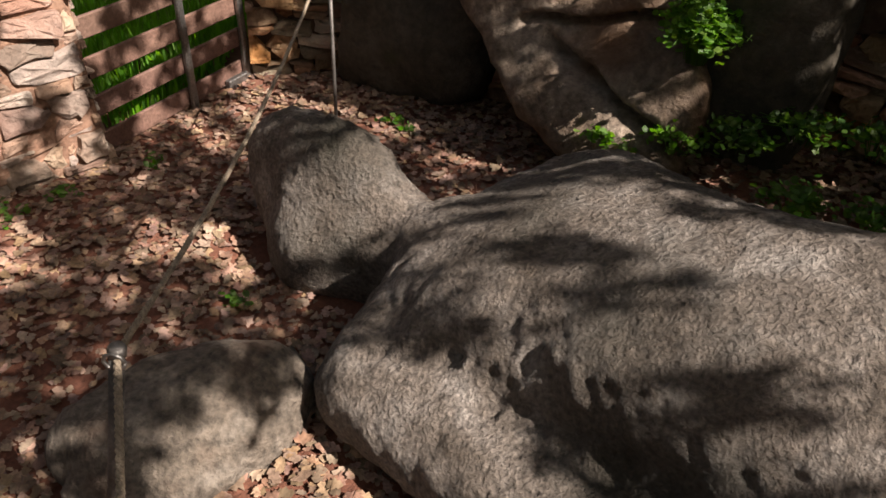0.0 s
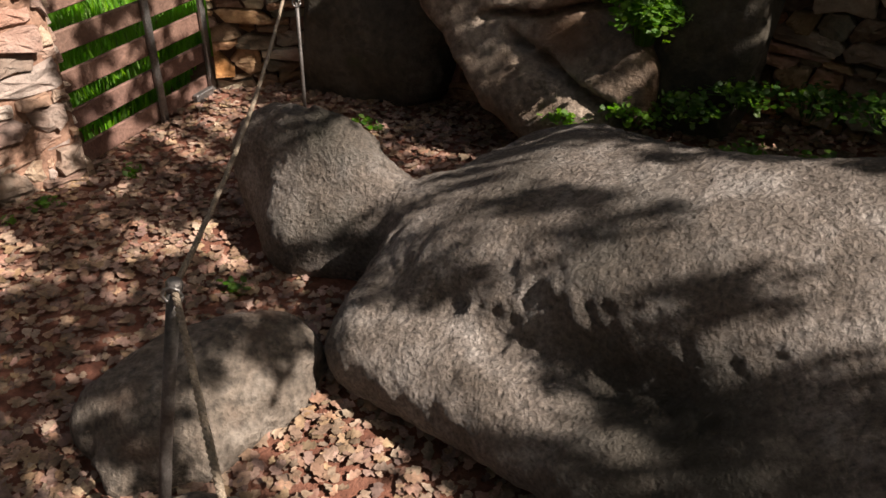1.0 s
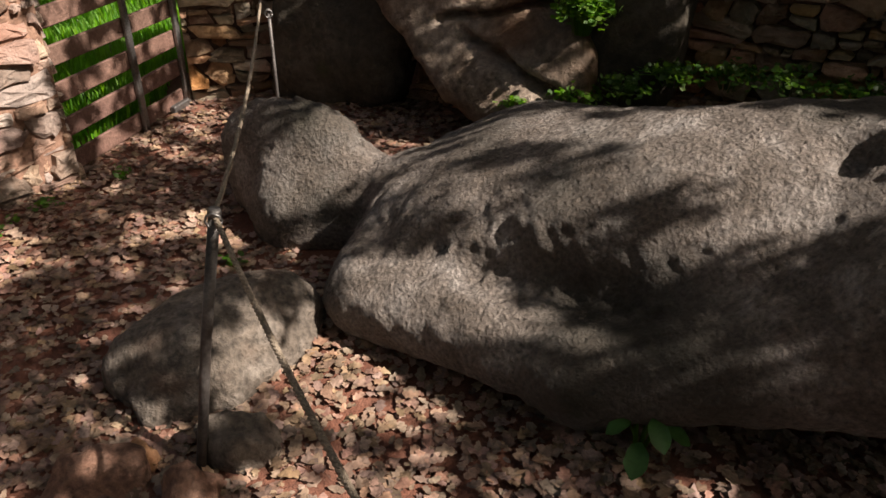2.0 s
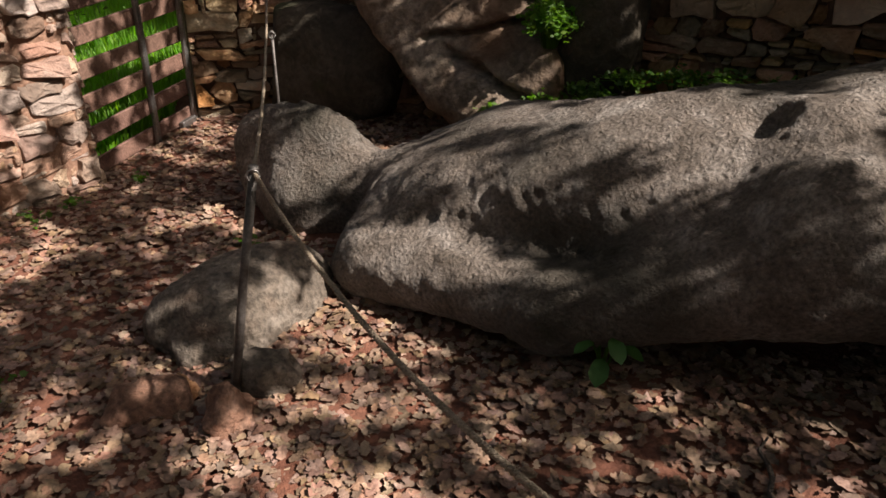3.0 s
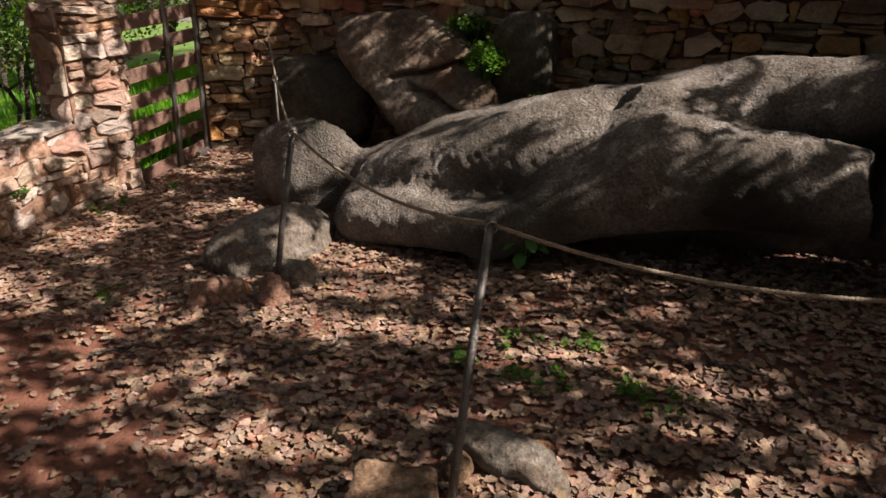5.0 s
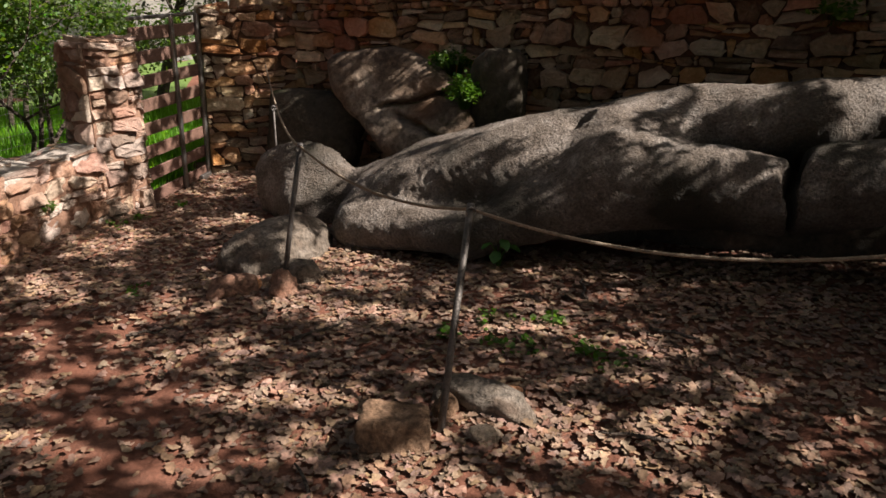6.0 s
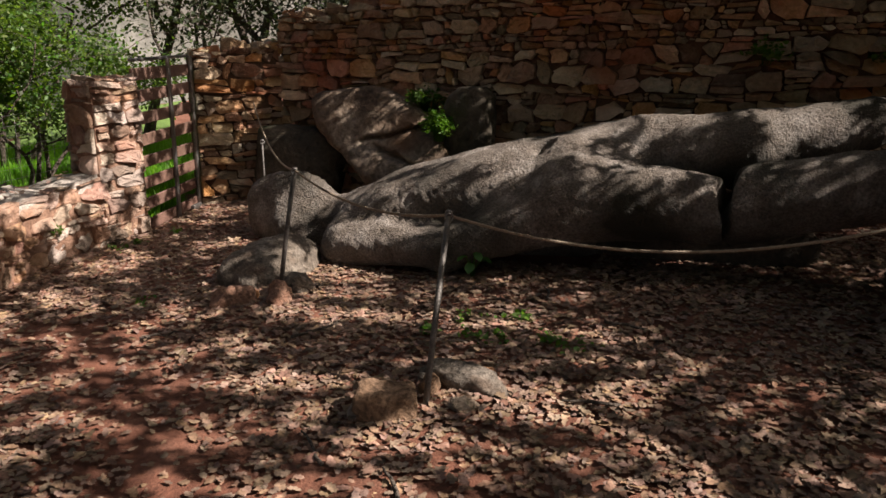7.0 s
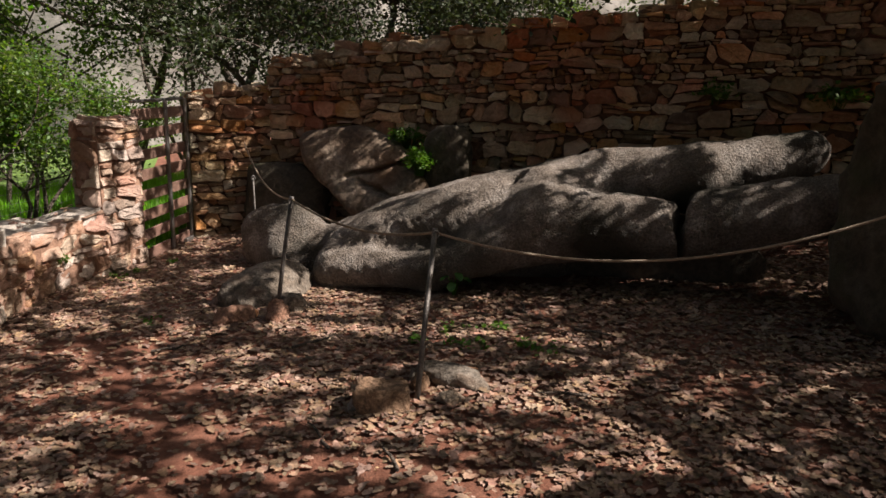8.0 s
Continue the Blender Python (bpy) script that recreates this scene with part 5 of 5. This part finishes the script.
DENSE = [(-0.51, 1.96, -0.35, 1.92, 0.045), (-0.35, 1.92, -0.22, 1.83, 0.042), (-0.16, 1.73, -0.1, 1.69, 0.053), (-0.1, 1.69, -0.01, 1.66, 0.051), (-0, 1.58, 0.07, 1.53, 0.082), (-0.01, 1.68, 0.11, 1.67, 0.032), (-0.38, 2.25, -0.27, 2.17, 0.037), (-0.27, 2.17, -0.17, 2.09, 0.035), (-0.46, 2.41, -0.4, 2.3, 0.071), (-0.23, 2.71, -0.03, 2.69, 0.043), (-0.03, 2.69, 0.07, 2.43, 0.039), (-0.07, 1.63, 0.16, 1.45, 0.064), (0.16, 1.45, 0.29, 1.26, 0.06), (0.15, 1.21, 0.33, 1.03, 0.058), (-0.13, 1.4, 0.04, 1.18, 0.043), (-0.41, 2, -0.22, 1.83, 0.06), (-0.13, 1.69, 0.14, 1.47, 0.069), (0.14, 1.47, 0.28, 1.21, 0.066), (0.3, 1.13, 0.5, 0.94, 0.062)]
DENSE_A = [(0.01, 1.71, 0.19, 1.64, 0.028), (0.13, 1.19, 0.35, 1.01, 0.038), (0.33, 1.14, 0.45, 1.1, 0.028), (0.56, 0.87, 0.72, 0.79, 0.062), (0.42, 0.96, 0.83, 0.71, 0.065), (0.83, 0.71, 1.18, 0.49, 0.065), (1.38, 0.7, 1.46, 0.36, 0.081), (1.11, 1.12, 1.27, 0.91, 0.035), (-0.84, 4.3, -0.36, 3.88, 0.155), (-0.39, 3.89, -0.02, 3.51, 0.047), (-0.85, 4.31, -0.45, 4.11, 0.137), (0.42, 3.42, 0.67, 3.28, 0.119), (-0.16, 3.8, -0.02, 3.67, 0.03), (0.37, 3.44, 0.62, 3.3, 0.098), (-0.83, 0.14, -0.28, 0.06, 0.062), (1.17, -0.14, 1.82, -0.33, 0.122), (1.03, -0.6, 1.42, -0.81, 0.081), (-1.23, 0.63, -1.01, 0.63, 0.05), (0.08, -0.28, 0.43, -0.55, 0.056)]
DENSE_B = [(-1.08, -0.51, -0.81, -0.51, 0.028), (-1.8, -0.12, -1.51, -0.31, 0.043), (0.57, -1.36, 1.01, -1.39, 0.088), (-1.66, 1.86, -1.15, 1.86, 0.099), (-1.37, 0.6, -0.96, 0.44, 0.07), (1.31, 0.9, 1.5, 0.69, 0.099), (0.94, 0.29, 1.06, 0.13, 0.081), (0.42, 0.93, 0.59, 0.68, 0.057), (-1.43, 1.99, -1.21, 1.67, 0.082), (-1.56, 3.04, -1.17, 3.07, 0.085), (-0.75, 2.34, -0.46, 2.16, 0.043), (-1.03, 1.79, -0.66, 2.06, 0.076), (-1.9, 2.93, -1.59, 2.83, 0.056), (-3.13, 3.6, -3.05, 3.54, 0.05), (-2.44, 2.76, -2.31, 2.82, 0.06), (-2.68, 2.24, -2.52, 2.37, 0.066), (-2.3, 3.34, -2.12, 3.34, 0.042), (-2.15, 4.42, -1.67, 4.17, 0.058), (-2.04, 3.91, -1.79, 3.46, 0.048)]
DENSE_C = [(-2.21, 3.3, -2.12, 3.24, 0.04), (-1.46, -0.77, -1.93, -0.78, 0.07), (-0.91, -0.45, -0.52, -0.46, 0.063), (-0.81, -1.02, -0.55, -1.21, 0.043), (1.02, -1.47, 1.4, -1.81, 0.117), (1.38, 0.35, 1.59, 0.23, 0.104), (1.59, 0.23, 1.78, 0.14, 0.104), (0.48, 0.32, 0.88, 0.27, 0.046), (-1.18, 3.05, -1.04, 2.89, 0.067), (-0.97, 3.16, -0.92, 3.01, 0.053), (1.42, 0.82, 1.45, 0.52, 0.084), (1.45, 0.52, 1.62, 0.33, 0.082), (1.43, 0.32, 1.88, 0.05, 0.132), (0.57, 0.85, 0.95, 0.64, 0.087), (0.95, 0.64, 1.23, 0.45, 0.086), (-2.27, 5.06, -2.07, 5.07, 0.084), (-1.93, 5.08, -1.59, 5.18, 0.085), (-1.98, 4.87, -1.77, 4.77, 0.072), (-1.36, 4.57, -1.04, 4.66, 0.085)]
DENSE_D = [(-1.21, 4.45, -0.93, 4.47, 0.073), (-1.32, 4.95, -1.12, 4.51, 0.072), (-1.63, 4.86, -1.44, 4.85, 0.072), (0.3, 1.19, 0.42, 1.05, 0.049), (0.28, 1.09, 0.45, 0.93, 0.062), (0.12, 1.47, 0.16, 1.46, 0.067), (-0.06, 1.64, 0.04, 1.61, 0.043), (-1.76, 4.71, -1.52, 4.69, 0.084), (-1.41, 4.7, -1.17, 4.72, 0.085), (-1.38, 4.78, -1.15, 4.44, 0.087), (-1.83, 4.84, -1.55, 4.86, 0.065), (-1.5, 4.57, -1.14, 4.64, 0.075), (0.61, 1.01, 0.64, 0.79, 0.062), (1.1, 0.98, 1.26, 0.74, 0.088), (0.76, 0.44, 1.01, 0.37, 0.076), (0.34, 0.56, 0.49, 0.4, 0.044)]
OPENINGS = OPEN_HEAD + OPEN_STATUE + OPEN_STATUE_A + OPEN_STATUE_B + OPEN_BOULDER + OPEN_ROCKS + OPEN_LITTER + OPEN_YARD + OPEN_YARD_A + OPEN_PATH + OPEN_FRONT + OPEN_WALLS + OPEN_WALLS_A
SHADE_STROKES = DENSE + DENSE_A + DENSE_B + DENSE_C + DENSE_D
sun_leaf = (np.array([(-0.5, 0, 0), (-0.1, -0.32, 0.05), (0.5, 0, 0), (-0.1, 0.32, 0.05)]), np.array([(0, 1, 2, 3)]))


def reach(X, Y, strokes):
    """How far places lie outside the nearest of some strokes."""
    best = np.full(len(X), 9.0)
    for ax_, ay_, bx_, by_, r_ in strokes:
        dx_, dy_ = bx_ - ax_, by_ - ay_
        k_ = np.clip(((X - ax_) * dx_ + (Y - ay_) * dy_) / max(1e-6, dx_ * dx_ + dy_ * dy_), 0, 1)
        best = np.minimum(best, np.hypot(X - ax_ - k_ * dx_, Y - ay_ - k_ * dy_) - r_)
    return best


def canopy_tree(foot, lo, hi, seed, label, step=0.13, low=3.4, leaf=0.11):
    """A broad low tree added out of view to shape the light: trunk, spreading limbs and leaves in clumps, open where
    the sun comes through.
    """
    rng = np.random.RandomState(seed)
    X, Y = np.meshgrid(np.arange(lo[0], hi[0], step), np.arange(lo[1], hi[1], step), indexing="ij")
    X, Y = X.ravel() + 0.3 * step * rng.normal(size=X.size), Y.ravel() + 0.3 * step * rng.normal(size=Y.size)
    lit, shut = reach(X, Y, OPENINGS), reach(X, Y, SHADE_STROKES)
    ok = rng.rand(len(X)) < np.where((shut > 0.12) & (X < 1.2), 0.91, 0.97)
    figure = reach(X, Y, OPEN_HEAD + OPEN_STATUE + OPEN_STATUE_A + OPEN_STATUE_B)
    ok &= (figure > 0.085) | (shut < 0.05)
    ok &= (lit > 0.45 * leaf) | (shut < np.minimum(lit - 0.008, 0.05))
    ok &= ~((X < -0.9) & (Y > 5.7) & (X > -7.0)) & ~((X < -2.9) & (Y > 4.6) & (X > -7.0)) & ((X > -3.6) | (rng.rand(len(X)) < 0.5))
    X, Y = X[ok], Y[ok]
    thick = np.where((X > -3) & (X < 3.6) & (Y > -2), 15, 11)
    Z = low + 1.0 * rng.rand(len(X))
    C = np.stack([X + SUN.x / SUN.z * Z, Y + SUN.y / SUN.z * Z, Z], -1)
    P = np.repeat(C, thick, 0)
    P = P + rng.normal(size=P.shape) * 0.36 * step
    root = empty("shade_tree", foot, label, "tree")
    V, F = [], []
    f = Vector(foot)
    rr = random.Random(seed)
    top = Vector((float(C[:, 0].mean()), float(C[:, 1].mean()), low)) - f
    tube(V, F, [Vector((0, 0, -0.1)), top * 0.35 + Vector((0, 0, 0.4)), top * 0.7 + Vector((0, 0, 0.5)), top], [0.30, 0.24, 0.20, 0.16], 10)
    put("trunk", mesh_of("trunk", V, F, BARK), root)
    for k in range(9):
        V, F = [], []
        e = Vector(C[rr.randrange(len(C))].tolist()) - f
        m_ = top.lerp(e, 0.5) + Vector((0, 0, 0.4))
        tube(V, F, [top * rr.uniform(0.7, 1.0), m_, e], [0.07, 0.04, 0.012], 6)
        put("limb", mesh_of("limb", V, F, BARK), root)
    P = P - np.array(foot)
    foliage("crown", LEAF_CANOPY, P, leaf, seed, [sun_leaf], root, lie=0.9)
    return root


# unseen trees, placed only for the shade they cast
canopy_tree(on_ground(6.4, -3.4), (-1.6, 1.0), (3.0, 6.0), 201, "unseen leafy tree added to dapple the statue with shade", 0.10, 3.3, 0.085)
canopy_tree(on_ground(-4.6, 0.6), (-8.0, 1.0), (-1.6, 6.8), 205, "unseen leafy tree added to dapple the corner with shade", 0.11, 3.4, 0.09)
canopy_tree(on_ground(-5.6, -3.6), (-14.0, -2.0), (-8.0, 7.0), 204, "unseen leafy tree added to block light beyond the low wall", 0.15, 4.5, 0.13)
canopy_tree(on_ground(2.2, -10.5), (-7.0, -10.0), (3.5, -4.0), 203, "unseen leafy tree added to block light behind the yard", 0.15, 4.5, 0.13)
canopy_tree(on_ground(5.2, -6.4), (-6.5, -4.0), (4.4, 1.0), 202, "unseen leafy tree added to dapple the yard with shade", 0.11, 3.4, 0.09)
